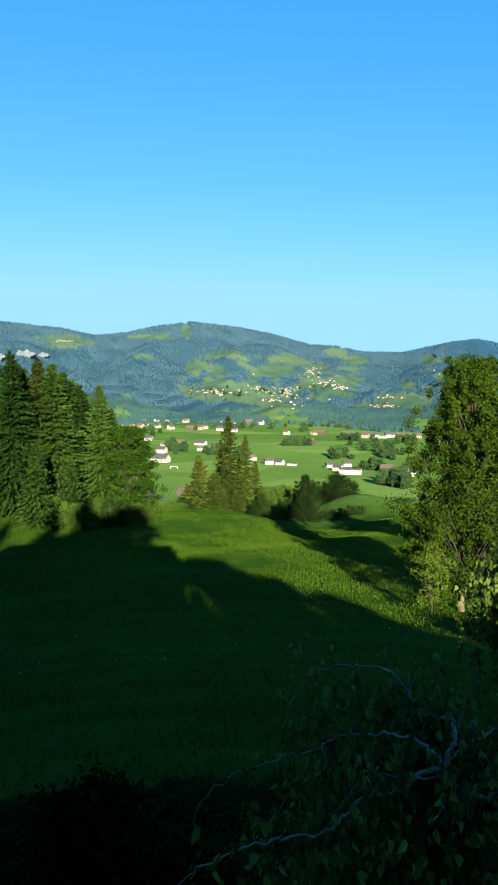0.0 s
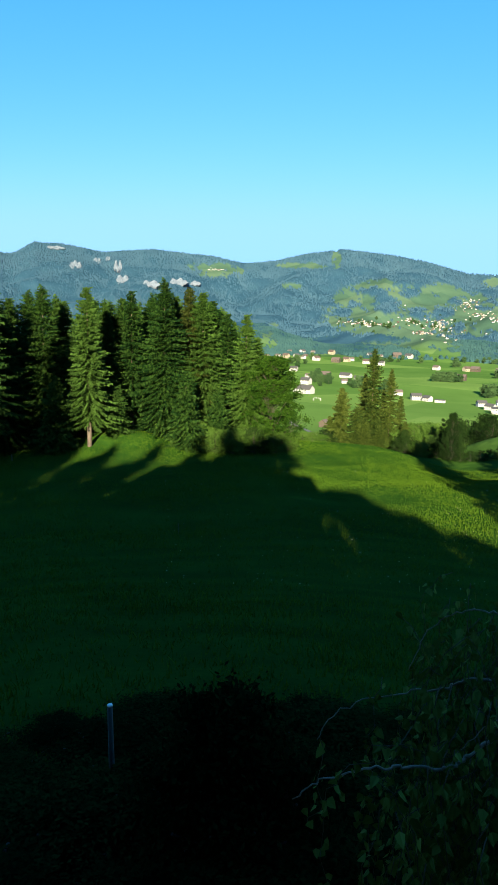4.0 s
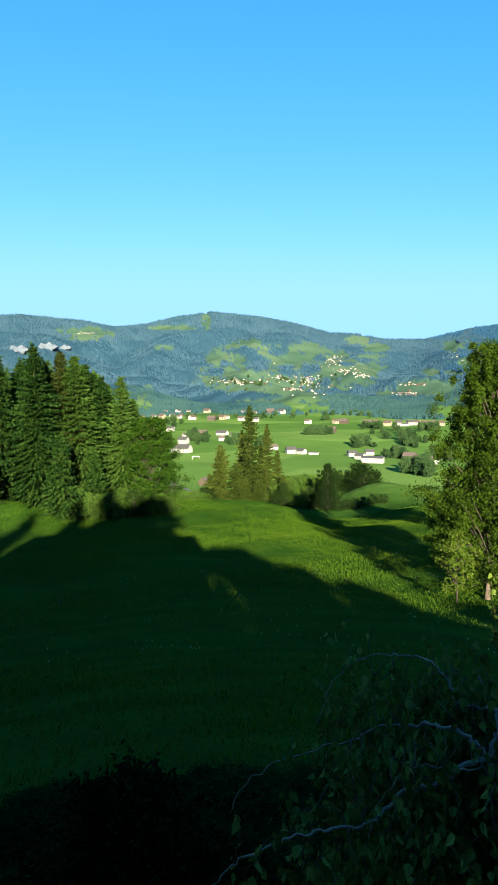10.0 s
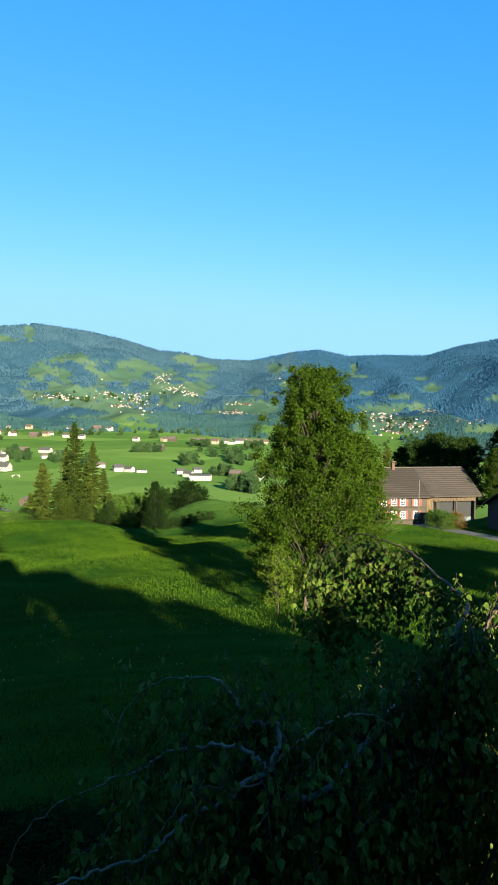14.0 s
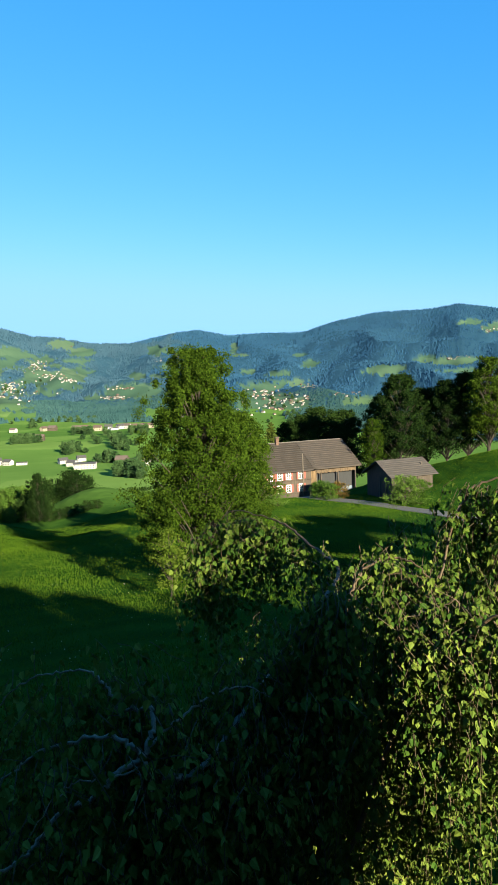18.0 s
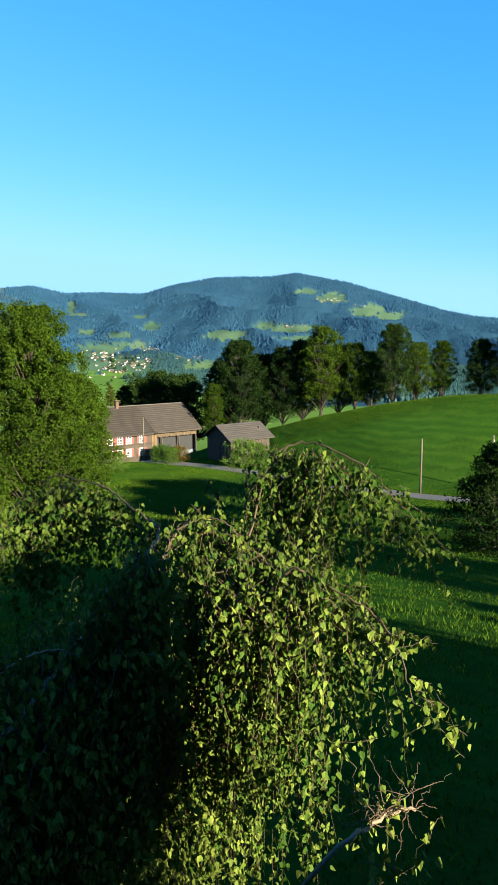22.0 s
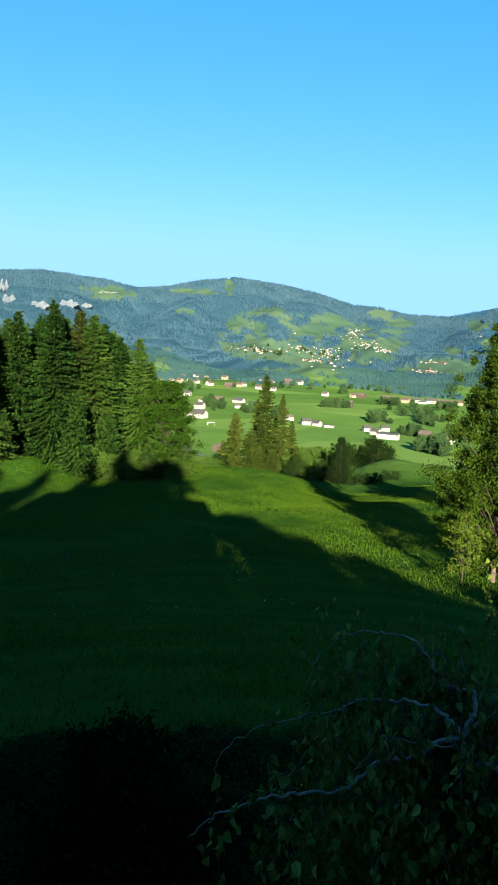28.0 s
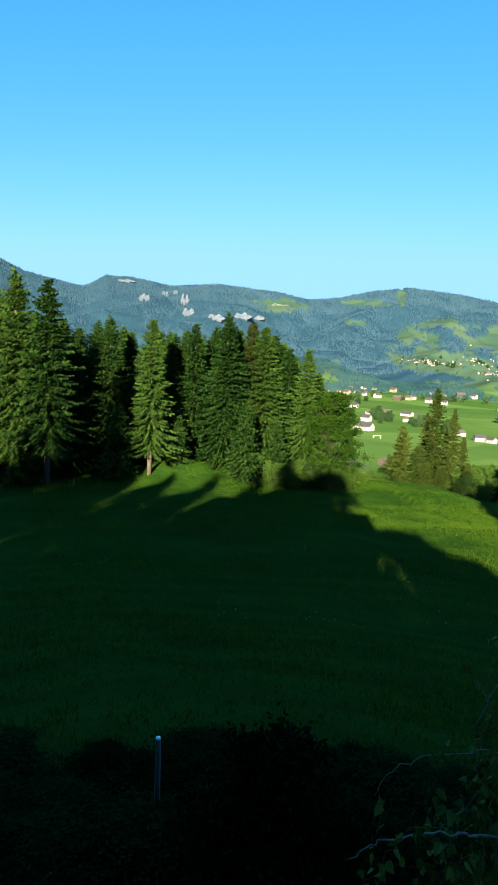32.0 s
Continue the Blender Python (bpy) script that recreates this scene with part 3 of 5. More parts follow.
def broadleaf(name, height, shape, seed, label, leaf_mat, clumps=200, per=60, leaf=0.2, clump=0.75, bark=None, stem=None, trunk_h=0.12, category="tree", group="", leaders=0.0, puff=(0.5, 0.5, 0.36)):
    """A trunk, limbs to the clumps, and leaves. shape: crown radius at even steps from the crown's foot to its top."""
    global rng
    rng = np.random.default_rng(seed)
    root = thing(name, label, category, group)
    f = rng.uniform(0, 1, clumps) ** 0.85
    rad = np.interp(f, np.linspace(0, 1, len(shape)), shape)
    a = rng.uniform(0, 2 * np.pi, clumps)
    q = np.sqrt(rng.uniform(0.12, 1, clumps)) * rad * rng.uniform(0.72, 1.2, clumps)
    q = q * (1 + 0.16 * np.sin(3 * a + 7 * f + seed) + 0.12 * np.sin(5 * a - 15 * f))
    c = np.stack([np.cos(a) * q, np.sin(a) * q, height * (trunk_h + (1 - trunk_h) * f)], -1)
    if leaders:
        way = rng.integers(0, 3, clumps) * 2.1 + 0.4
        push = leaders * smooth(f, 0.45, 0.85)
        c[:, 0] += np.cos(way) * push
        c[:, 1] += np.sin(way) * push
        c[:, 2] -= (way > 3.0) * smooth(f, 0.6, 1.0) * height * 0.06
    size = clump * rng.uniform(0.5, 1.45, clumps) * (1 - 0.35 * f)
    pts = c[:, None, :] + rng.normal(0, 1, (clumps, per, 3)) * size[:, None, None] * np.array(puff)
    stem = stem or 0.02 * height
    runs = [([(0.05 * math.sin(k), 0.05 * math.cos(2 * k), height * k / 7 * 0.92 - 0.3) for k in range(8)], [stem * (1 - 0.9 * k / 7) for k in range(8)], 8)]
    for i in range(0, clumps, 3):
        x, y, z = c[i]
        z0 = max(height * 0.06, z - 0.9 * q[i] - 0.08 * height)
        runs.append(([(0, 0, z0), (x * 0.45, y * 0.45, z0 + (z - z0) * 0.55), (x * 0.98, y * 0.98, z)], [stem * 0.35 * (1 - z0 / height) + 0.015, stem * 0.2, 0.012], 5))
    part("trunk", tubes_mesh("trunk", runs), bark or M_BARK, root)
    part("crown", tri_mesh("crown", leaf_quads(pts.reshape(-1, 3), leaf), 4), leaf_mat, root)
    return root


def stand(root, az, r, turn=0.0, scale=1.0, sink=0.1, dz=0.0):
    """Sets a thing on the ground at a bearing and a distance."""
    x, y = polar(az, r)
    root.matrix_basis = Matrix.Translation((x, y, ground_at(x, y) - sink + dz)) @ Matrix.Rotation(radians(turn), 4, "Z") @ Matrix.Diagonal((scale, scale, scale, 1))
    return root


def stand_copy(root, az, r, turn=0.0, scale=1.0, sink=0.1, wide=1.0):
    x, y = polar(az, r)
    keep = root.matrix_basis.copy()
    root.matrix_basis = Matrix.Identity(4)
    ob = copy_thing(root, Matrix.Translation((x, y, ground_at(x, y) - sink)) @ Matrix.Rotation(radians(turn), 4, "Z") @ Matrix.Diagonal((scale * wide, scale * wide, scale, 1)))
    root.matrix_basis = keep
    return ob


SPRUCE_LABEL = "tall dark green spruce at the edge of the meadow"
S1 = spruce("spruce", 26, 5.4, 11, SPRUCE_LABEL, 0.05)
S2 = spruce("spruce", 24, 4.6, 12, SPRUCE_LABEL, 0.2, 0.8)
S3 = spruce("spruce", 25, 6.0, 13, SPRUCE_LABEL, 0.02)
S4 = spruce("spruce", 9, 2.6, 14, "young bushy spruce at the edge of the meadow", 0.02, 1.1)
S5 = spruce("spruce", 24, 4.4, 15, "thin spruce with browning needles among the green ones", 0.2, 0.7, M_BROWNNEEDLE)
# bearing, distance, top's height angle
for k, (tree, tall, az, r, top) in enumerate((
        (S1, 26, -37.6, 84, 6.2), (S2, 24, -34.9, 82, 5.8), (S3, 25, -32.2, 95, 1.9), (S1, 26, -29.9, 92, 3.0), (S2, 24, -26.3, 84, 3.1),
        (S3, 25, -28.0, 100, 1.8), (S1, 26, -24.4, 96, 1.9), (S2, 24, -22.7, 93, 2.9), (S1, 26, -20.0, 91, 3.9), (S5, 24, -17.9, 95, 3.3),
        (S3, 25, -16.4, 94, 2.9), (S1, 26, -15.0, 99, 1.6), (S2, 24, -12.8, 92, 1.2), (S4, 9, -18.0, 86, -3.9), (S4, 9, -23.9, 87, -5.2),
        (S3, 25, -36.0, 92, 3.0), (S1, 26, -40.5, 86, 6.0), (S3, 25, -34.0, 99, 2.5), (S1, 26, -31.0, 102, 2.5), (S4, 9, -29.0, 84, -4.5),
        (S3, 25, -26.0, 108, 2.0), (S2, 24, -14.0, 104, 0.5), (S3, 25, -21.3, 104, 2.0), (S4, 9, -15.2, 88, -5.5),
        (S1, 26, -39.0, 94, 4.5), (S3, 25, -33.2, 90, 0.5), (S3, 25, -30.9, 94, 0.0), (S1, 26, -28.9, 106, 2.2), (S3, 25, -27.2, 92, 0.8), (S3, 25, -25.4, 100, 1.0), (S3, 25, -23.6, 99, 0.6),
        (S1, 26, -22.0, 108, 1.8), (S3, 25, -19.0, 100, 1.5), (S3, 25, -17.4, 104, 2.0), (S3, 25, -15.8, 107, 1.4), (S3, 25, -13.6, 97, -0.5), (S3, 25, -37.0, 98, 2.0), (S3, 25, -18.8, 98, 2.5), (S1, 26, -21.0, 99, 2.6), (S2, 24, -14.4, 95, 1.2), (S3, 25, -15.6, 97, 2.2), (S3, 25, -23.5, 96, 2.2), (S3, 25, -12.0, 95, -0.8), (S1, 26, -25.0, 93, 2.0), (S1, 26, -42.5, 90, 5.0))):
    x, y = polar(az, r)
    need = (r * math.tan(radians(top)) - (ground_at(x, y) - EYE)) / tall
    first = tree.matrix_basis == Matrix.Identity(4)
    m = Matrix.Translation((x, y, ground_at(x, y) - 0.2)) @ Matrix.Rotation(k * 2.3, 4, "Z") @ Matrix.Diagonal((need * 1.14, need * 1.14, need, 1))
    if first:
        tree.matrix_basis = m
    else:
        keep = tree.matrix_basis.copy()
        tree.matrix_basis = Matrix.Identity(4)
        copy_thing(tree, m)
        tree.matrix_basis = keep

# the large ash, the shrub before it, the bushy tree that ends the row of spruces
ASH = broadleaf("ash_tree", 16.6, (2.6, 4.0, 4.4, 4.1, 3.8, 3.4, 2.8, 2.0, 0.8), 21, "tall spreading green ash tree standing on the meadow", M_ASH, 760, 150, 0.18, 0.60, stem=0.26, trunk_h=0.05, leaders=0.8, puff=(0.44, 0.44, 0.46))
stand(ASH, 18.9, 46)
SIDE_ASH = broadleaf("ash_tree", 12.8, (2.2, 3.2, 3.3, 2.5, 1.0), 27, "smaller green ash tree with pale bare twigs beside the large one", M_ASH, 280, 150, 0.2, 0.7, stem=0.16, trunk_h=0.10)
stand(SIDE_ASH, 22.3, 61)
SHRUB = broadleaf("sapling", 4.4, (0.5, 0.95, 1.15, 0.9, 0.35), 22, "young light green sapling beside the ash tree", M_SAPLING, 80, 34, 0.16, 0.4, stem=0.06, trunk_h=0.15, category="sapling")
stand(SHRUB, 15.9, 40.5)
STUMP = thing("tree_stump", "pale broken stump at the foot of the ash tree", "stump")
part("stump_wood", tubes_mesh("stump_wood", [([(0, 0, -0.3), (0.02, 0, 0.5), (0.05, 0.02, 1.15)], [0.24, 0.17, 0.12], 9)]), M_PALEBARK, STUMP)
stand(STUMP, 18.4, 43.6)
B1 = broadleaf("beech_tree", 13, (4.2, 5.0, 4.6, 3.6, 2.0), 23, "round green broadleaf tree at the end of the spruces", M_BEECH, 420, 90, 0.26, 0.8, trunk_h=0.04)
stand(B1, -10.6, 92)
BUSH = broadleaf("bush", 3.4, (1.7, 2.0, 1.8, 1.0), 24, "round green bush on the grass", M_BUSH, 80, 40, 0.2, 0.6, stem=0.05, trunk_h=0.05, category="bush", group="bushes")
stand(BUSH, -16.5, 87)
DBUSH = broadleaf("bush", 3.6, (1.9, 2.2, 1.9, 1.0), 25, "dense dark green bush on the slope", M_DARKLEAF, 80, 40, 0.2, 0.6, stem=0.05, trunk_h=0.05, category="bush", group="bushes")
stand(DBUSH, -12.0, 87)
for az, r, s in ((-14.5, 88, 0.9), (-13.2, 87, 0.8), (-9.5, 89, 0.85), (-17.5, 89, 0.8), (-11, 90, 0.8), (-15.4, 86, 1.0), (-16.9, 88, 1.15), (-18.6, 89, 0.9), (-13.9, 86, 1.05), (-12.6, 89, 1.1), (-10.2, 87, 0.9), (-19.8, 90, 0.8), (-8.9, 91, 0.7)):
    stand_copy(BUSH, az, r, az * 40, s)

# the small group beyond the meadow's crest
MS = spruce("spruce", 18, 3.3, 31, "slender olive green spruce beyond the crest", 0.10, 0.75, M_OLIVE)
WS = spruce("spruce", 11, 3.4, 32, "broad young olive spruce beyond the crest", 0.02, 1.0, M_OLIVE)
stand(MS, -1.8, 124, 0, 1.08)
stand(WS, -4.4, 121, 0, 1.08)
for az, r, s, w in ((-0.3, 124, 0.88, 0.9), (-2.5, 128, 0.85, 0.9), (-0.9, 129, 0.70, 1.0), (0.6, 127, 0.62, 1.1)):
    stand_copy(MS, az, r, az * 77, s, 0.1, w)
for az, r, s, w in ((-3.1, 119, 0.75, 1.0), (-2.2, 117, 0.5, 1.2), (-5.4, 123, 0.62, 1.0), (1.1, 120, 0.55, 1.2), (-1.1, 117, 0.45, 1.3)):
    stand_copy(WS, az, r, az * 77, s, 0.1, w)
for az, r, s in ((1.9, 124, 1.75), (1.0, 121, 1.3), (2.8, 128, 1.8), (2.2, 113, 0.7), (2.6, 112, 0.75), (3.6, 122, 1.1), (-8.6, 116, 0.85), (-7.7, 115, 0.8), (-6.8, 116, 0.85), (-6.0, 115, 0.7), (4.0, 136, 1.7), (5.6, 150, 1.8), (4.6, 128, 1.3)):
    stand_copy(BUSH, az, r, az * 50, s)
for az, r, s in ((0.8, 115, 0.8), (1.3, 114, 0.9), (4.6, 117, 1.35), (5.0, 119, 1.5), (4.9, 115, 1.1), (7.9, 138, 1.7), (8.6, 139, 1.4), (8.2, 136, 1.4), (5.0, 142, 1.9), (6.4, 150, 2.0), (7.2, 152, 1.9), (-5.6, 118, 1.0),
                 (5.8, 111, 0.5), (6.6, 111, 0.5), (7.4, 111, 0.5), (8.2, 111, 0.5), (9.0, 112, 0.5), (9.8, 112, 0.45), (3.9, 113, 0.8)):
    stand_copy(DBUSH, az, r, az * 50, s)
for k in range(26):
    stand_copy(DBUSH if k % 3 else BUSH, 3.0 + 0.5 * k, 215 + 12 * math.sin(k * 1.7) + 2 * k, k * 50, 2.0 + 0.6 * math.sin(k * 2.1))

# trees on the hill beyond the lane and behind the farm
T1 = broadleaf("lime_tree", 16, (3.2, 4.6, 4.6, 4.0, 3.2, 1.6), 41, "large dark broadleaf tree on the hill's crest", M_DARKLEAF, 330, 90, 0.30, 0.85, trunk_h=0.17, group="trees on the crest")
T2 = broadleaf("ash_tree", 16, (2.4, 3.6, 3.8, 3.4, 2.8, 1.4), 42, "slim green broadleaf tree on the hill's crest", M_ASH, 260, 90, 0.28, 0.8, trunk_h=0.22, group="trees on the crest")


def crest_tree(tree, az, r, top, wide):
    x, y = polar(az, r)
    scale = (r * math.tan(radians(top)) - (ground_at(x, y) - EYE)) / 16.4
    if tree.matrix_basis == Matrix.Identity(4):
        stand(tree, az, r, az * 33, scale)
    else:
        stand_copy(tree, az, r, az * 33, scale, 0.2, wide)


for tree, az, r, top, w in ((T1, 36.2, 122, 0.6, 1.0), (T2, 43.3, 121, 1.8, 1.0), (T1, 38.3, 128, -0.6, 1.0), (T1, 40.0, 124, 0.0, 0.9), (T2, 46.2, 123, 0.4, 1.0), (T1, 49.4, 121, 1.9, 0.9), (T2, 51.3, 124, 0.4, 1.0),
                            (T2, 53.3, 126, 0.5, 0.9), (T1, 56.4, 126, 0.6, 0.9), (T1, 58.6, 124, 1.4, 0.9), (T2, 61, 124, 1.6, 1.0), (T1, 64, 126, 1.6, 1.0), (T1, 41.7, 127, 0.6, 1.0), (T1, 44.8, 128, 0.2, 1.0),
                            (T1, 29.2, 146, -2.0, 1.1), (T1, 31.5, 150, -2.3, 1.0), (T1, 26.8, 150, -3.2, 1.0), (T1, 27.9, 143, -2.6, 0.9), (T2, 33.9, 119, -3.1, 0.8), (T1, 47.6, 127, -0.4, 1.0), (T1, 34.9, 132, -1.2, 1.0)):
    crest_tree(tree, az, r, top, w)
stand_copy(MS, 25.1, 138, 10, 0.95, 0.1, 1.3)
DRY = broadleaf("bush", 2.6, (1.0, 1.2, 1.1, 0.6), 26, "bush with rusty brown leaves before the farmhouse", M_DRYLEAF, 60, 40, 0.16, 0.5, stem=0.05, trunk_h=0.05, category="bush", group="bushes")
stand(DRY, 31.0, 98)
for az, r, w in ((3.0, 131, 1.3), (3.6, 133, 1.5), (4.2, 134, 1.2), (2.5, 134, 1.2)):
    stand_copy(DRY, az, r, az * 90, w)
DT = broadleaf("yew_tree", 7.2, (3.0, 3.4, 3.0, 2.2, 0.9), 43, "dense dark bushy tree standing on the meadow", M_DARKLEAF, 280, 70, 0.2, 0.75, trunk_h=0.03)
stand(DT, 58.6, 46)
stand_copy(DT, 5.0, 112, 30, 1.08, 0.1, 0.5)
stand_copy(DT, 1.1, 116, 80, 0.58, 0.1, 0.7)
for az, r, s in ((29.3, 98, 0.85), (30.2, 97, 0.75), (36.6, 91, 1.25), (37.7, 92, 1.05), (24.0, 92, 1.0), (25.5, 90, 0.8), (23, 86, 1.0)):
    stand_copy(BUSH, az, r, az * 60, s)

# ---------------------------------------------------------------- houses of the valley


def gable_roof(bm, x0, x1, y0, y1, z, rise, over=0.6, thick=0.25):
    """Two slabs that meet over the middle of y."""
    ym = (y0 + y1) / 2
    slope = rise / (ym - y0)
    for s in (-1, 1):
        ye = (y0 - over) if s < 0 else (y1 + over)
        ze = z - over * slope
        q = [(x0 - over, ye, ze), (x1 + over, ye, ze), (x1 + over, ym, z + rise), (x0 - over, ym, z + rise)]
        lo = [bm.verts.new(p) for p in q]
        hi = [bm.verts.new((p[0], p[1], p[2] + thick)) for p in q]
        for f in ((0, 1, 2, 3), ):
            bm.faces.new([lo[i] for i in f][::-1] if s < 0 else [lo[i] for i in f])
            bm.faces.new([hi[i] for i in f] if s < 0 else [hi[i] for i in f][::-1])
        for i in range(4):
            bm.faces.new((lo[i], lo[(i + 1) % 4], hi[(i + 1) % 4], hi[i]))
    bmesh.ops.recalc_face_normals(bm, faces=bm.faces)


def gable_body(x0, x1, y0, y1, z0, z, rise):
    """Walls with gables at both ends of x."""
    ym = (y0 + y1) / 2
    v = [(x0, y0, z0), (x1, y0, z0), (x1, y1, z0), (x0, y1, z0), (x0, y0, z), (x1, y0, z), (x1, y1, z), (x0, y1, z), (x0, ym, z + rise), (x1, ym, z + rise)]
    return mesh_from("wall", v, [(0, 1, 5, 4), (1, 2, 6, 9, 5), (2, 3, 7, 6), (3, 0, 4, 8, 7), (4, 5, 9, 8), (6, 7, 8, 9), (3, 2, 1, 0)])


def village_house(label, w, d, h, rise, wall, roof, cols, rows, group):
    root = thing("house", label, "house", group)
    part("wall", gable_body(-w / 2, w / 2, -d / 2, d / 2, -3, h, rise), wall, root)
    bm = bmesh.new()
    gable_roof(bm, -w / 2, w / 2, -d / 2, d / 2, h, rise)
    part("roof", bm, roof, root)
    me = None
    for i in range(cols):
        for j in range(rows):
            x, z = -w / 2 + w * (i + 0.5) / cols, 1.0 + j * 2.8
            if me is None:
                bm = bmesh.new()
                box(bm, -0.55, -0.06, 0, 0.55, 0.06, 1.3)
                me = bpy.data.meshes.new("window")
                bm.to_mesh(me)
                bm.free()
                me.materials.append(M_PANE)
            part("window", me, None, root).location = (x, -d / 2 - 0.03, z)
    return root


VH = [village_house("white rendered house with a dark grey gable roof", 13, 10, 5.6, 3.4, M_WHITE, M_GREYROOF, 4, 2, "valley houses"),
      village_house("cream rendered house with a red tiled roof", 11, 9, 5.2, 3.2, M_CREAM, M_REDROOF, 3, 2, "valley houses"),
      village_house("brown shingled house with a brown roof", 14, 11, 5.4, 3.8, M_BROWNWALL, M_BROWNROOF, 4, 2, "valley houses"),
      village_house("white rendered house with a red tiled roof", 12, 10, 5.6, 3.4, M_WHITE, M_REDROOF, 3, 2, "valley houses"),
      village_house("long white building with a low grey roof", 24, 11, 6.0, 1.6, M_WHITE, M_GREYROOF, 7, 2, "valley houses"),
      village_house("white farmhouse with a dark roof and long barn", 24, 12, 5.5, 5.0, M_WHITE, M_GREYROOF, 6, 2, "valley houses"),
      village_house("small white house with a brown roof", 10, 8, 4.8, 2.8, M_WHITE, M_BROWNROOF, 3, 1, "valley houses")]
USED = [False] * len(VH)


FAR_HOMES = []          # houses too far off and too many to tell apart


def settle(i, az, el, turn=0.0, scale=1.0, r_min=300.0, single=True):
    scale = scale * (0.87 if single else 0.80)
    x, y = on_ground(az, el, r_min)
    m = Matrix.Translation((x, y, ground_at(x, y))) @ Matrix.Rotation(radians(turn - az), 4, "Z") @ Matrix.Diagonal((scale, scale, scale, 1))
    if not single:
        FAR_HOMES.append((i, m))
    elif USED[i]:
        keep = VH[i].matrix_basis.copy()
        VH[i].matrix_basis = Matrix.Identity(4)
        copy_thing(VH[i], m)
        VH[i].matrix_basis = keep
    else:
        VH[i].matrix_basis, USED[i] = m, True


# kind, bearing, height angle, turn, size
for i, az, el, turn, s in ((5, -7.75, -5.75, -32, 1.05), (0, -7.6, -4.95, -30, 1.1), (6, -7.4, -4.4, 25, 1.0), (2, -5.9, -4.3, -20, 1.1), (5, -4.2, -4.25, -35, 0.85), (6, -4.3, -4.75, 15, 0.9), (0, -3.1, -4.5, -15, 0.95),
                           (0, -8.7, -3.85, -20, 1.1), (6, -10.1, -2.7, -30, 1.2), (1, -9.4, -2.72, -40, 1.4), (0, -8.5, -2.66, 30, 1.1), (6, -7.9, -2.75, -50, 1.1), (3, -6.8, -2.88, 40, 1.3), (2, -5.1, -2.97, -20, 1.3),
                           (1, -4.2, -2.9, -30, 1.4), (6, -3.8, -2.8, 20, 1.2), (1, -5.5, -2.3, -35, 1.6), (6, -9.1, -2.3, 20, 1.2), (0, -8.0, -2.25, 50, 1.2), (6, -7.1, -2.28, -20, 1.1), (0, -2.2, -2.42, 30, 1.3), (6, -1.4, -2.52, -20, 1.4),
                           (2, 0.0, -2.42, 10, 1.5), (0, 1.0, -2.45, -30, 1.4), (3, -2.5, -3.0, -30, 1.2), (0, -1.3, -3.1, -20, 1.2)):
    settle(i, az, el, turn, s)
for i, az, el, turn, s in ((6, 3.3, -3.32, -35, 1.3), (1, 5.7, -3.3, 40, 1.2), (2, 6.4, -3.3, -25, 1.2), (2, 5.3, -4.08, -15, 1.2), (0, 1.8, -5.9, 15, 0.95), (0, 2.75, -5.95, -40, 0.8), (4, 3.8, -6.0, -12, 0.5), (0, 7.1, -6.15, 20, 0.8),
                           (0, 7.8, -6.4, -30, 0.8), (4, 8.9, -6.72, -12, 0.95), (0, 8.6, -6.05, 10, 0.8), (6, 0.3, -5.6, 20, 1.0), (2, 12.0, -6.4, -20, 0.95), (0, 11.0, -6.1, 10, 0.8), (0, 13.0, -6.6, -30, 0.8), (6, 13.9, -6.7, 20, 1.1),
                           (2, 8.4, -3.5, -10, 1.4), (1, 9.0, -3.45, 20, 1.4), (1, 10.1, -3.5, -15, 1.4), (0, 11.0, -3.45, 0, 1.2), (4, 11.5, -3.5, 10, 0.7), (0, 12.0, -3.42, 30, 1.2), (6, 12.6, -3.42, -30, 1.4),
                           (1, 13.2, -3.45, 15, 1.2), (6, 13.9, -3.4, -20, 1.2), (1, 14.5, -3.45, 10, 1.2)):
    settle(i, az, el, turn, s)
# clusters: bearing, height angle, spreads, count
hr = random.Random(5)
for a, e, wa, we, count in ((-10.5, -2.6, 2.2, .2, 8), (-2.8, .35, 2.0, .22, 26), (1.2, .7, 1.2, .25, 12), (3.2, .35, 1.0, .45, 26), (2.0, -.35, .9, .15, 10),
                            (5.4, 2.1, 1.3, .4, 22), (6.6, 1.2, 1.2, .25, 14), (7.9, .75, .7, .15, 8), (-.3, 2.0, .7, .2, 5), (-15.5, 4.5, 1.2, .1, 8), (8.8, 3.7, .7, .1, 5),
                            (12.6, -.05, 1.2, .12, 7), (11.8, -.8, 1.3, .2, 12), (15.7, 2.3, .8, .3, 9), (24.8, -.9, 2.3, .45, 24), (25.8, -1.9, 2.3, .75, 26), (28.8, -.4, 1.5, .15, 10),
                            (32.0, -1.1, 1.2, .15, 10), (44.2, 3.7, 1.5, .3, 14), (46.2, 3.2, .5, .1, 4), (40.4, 1.5, 1.4, .1, 5), (11.5, 3.75, 2.0, .08, 8), (4.0, -.1, 3.5, .8, 14)):
    for k in range(int(count * 2.3)):
        ea = e + hr.gauss(0, we * 0.55)
        settle(hr.choice((0, 1, 6, 3, 6, 2, 0)), a + hr.gauss(0, wa * 0.55), ea, hr.uniform(-70, 70), hr.uniform(0.45, 0.72), 700, ea < -0.6 or k < 4)


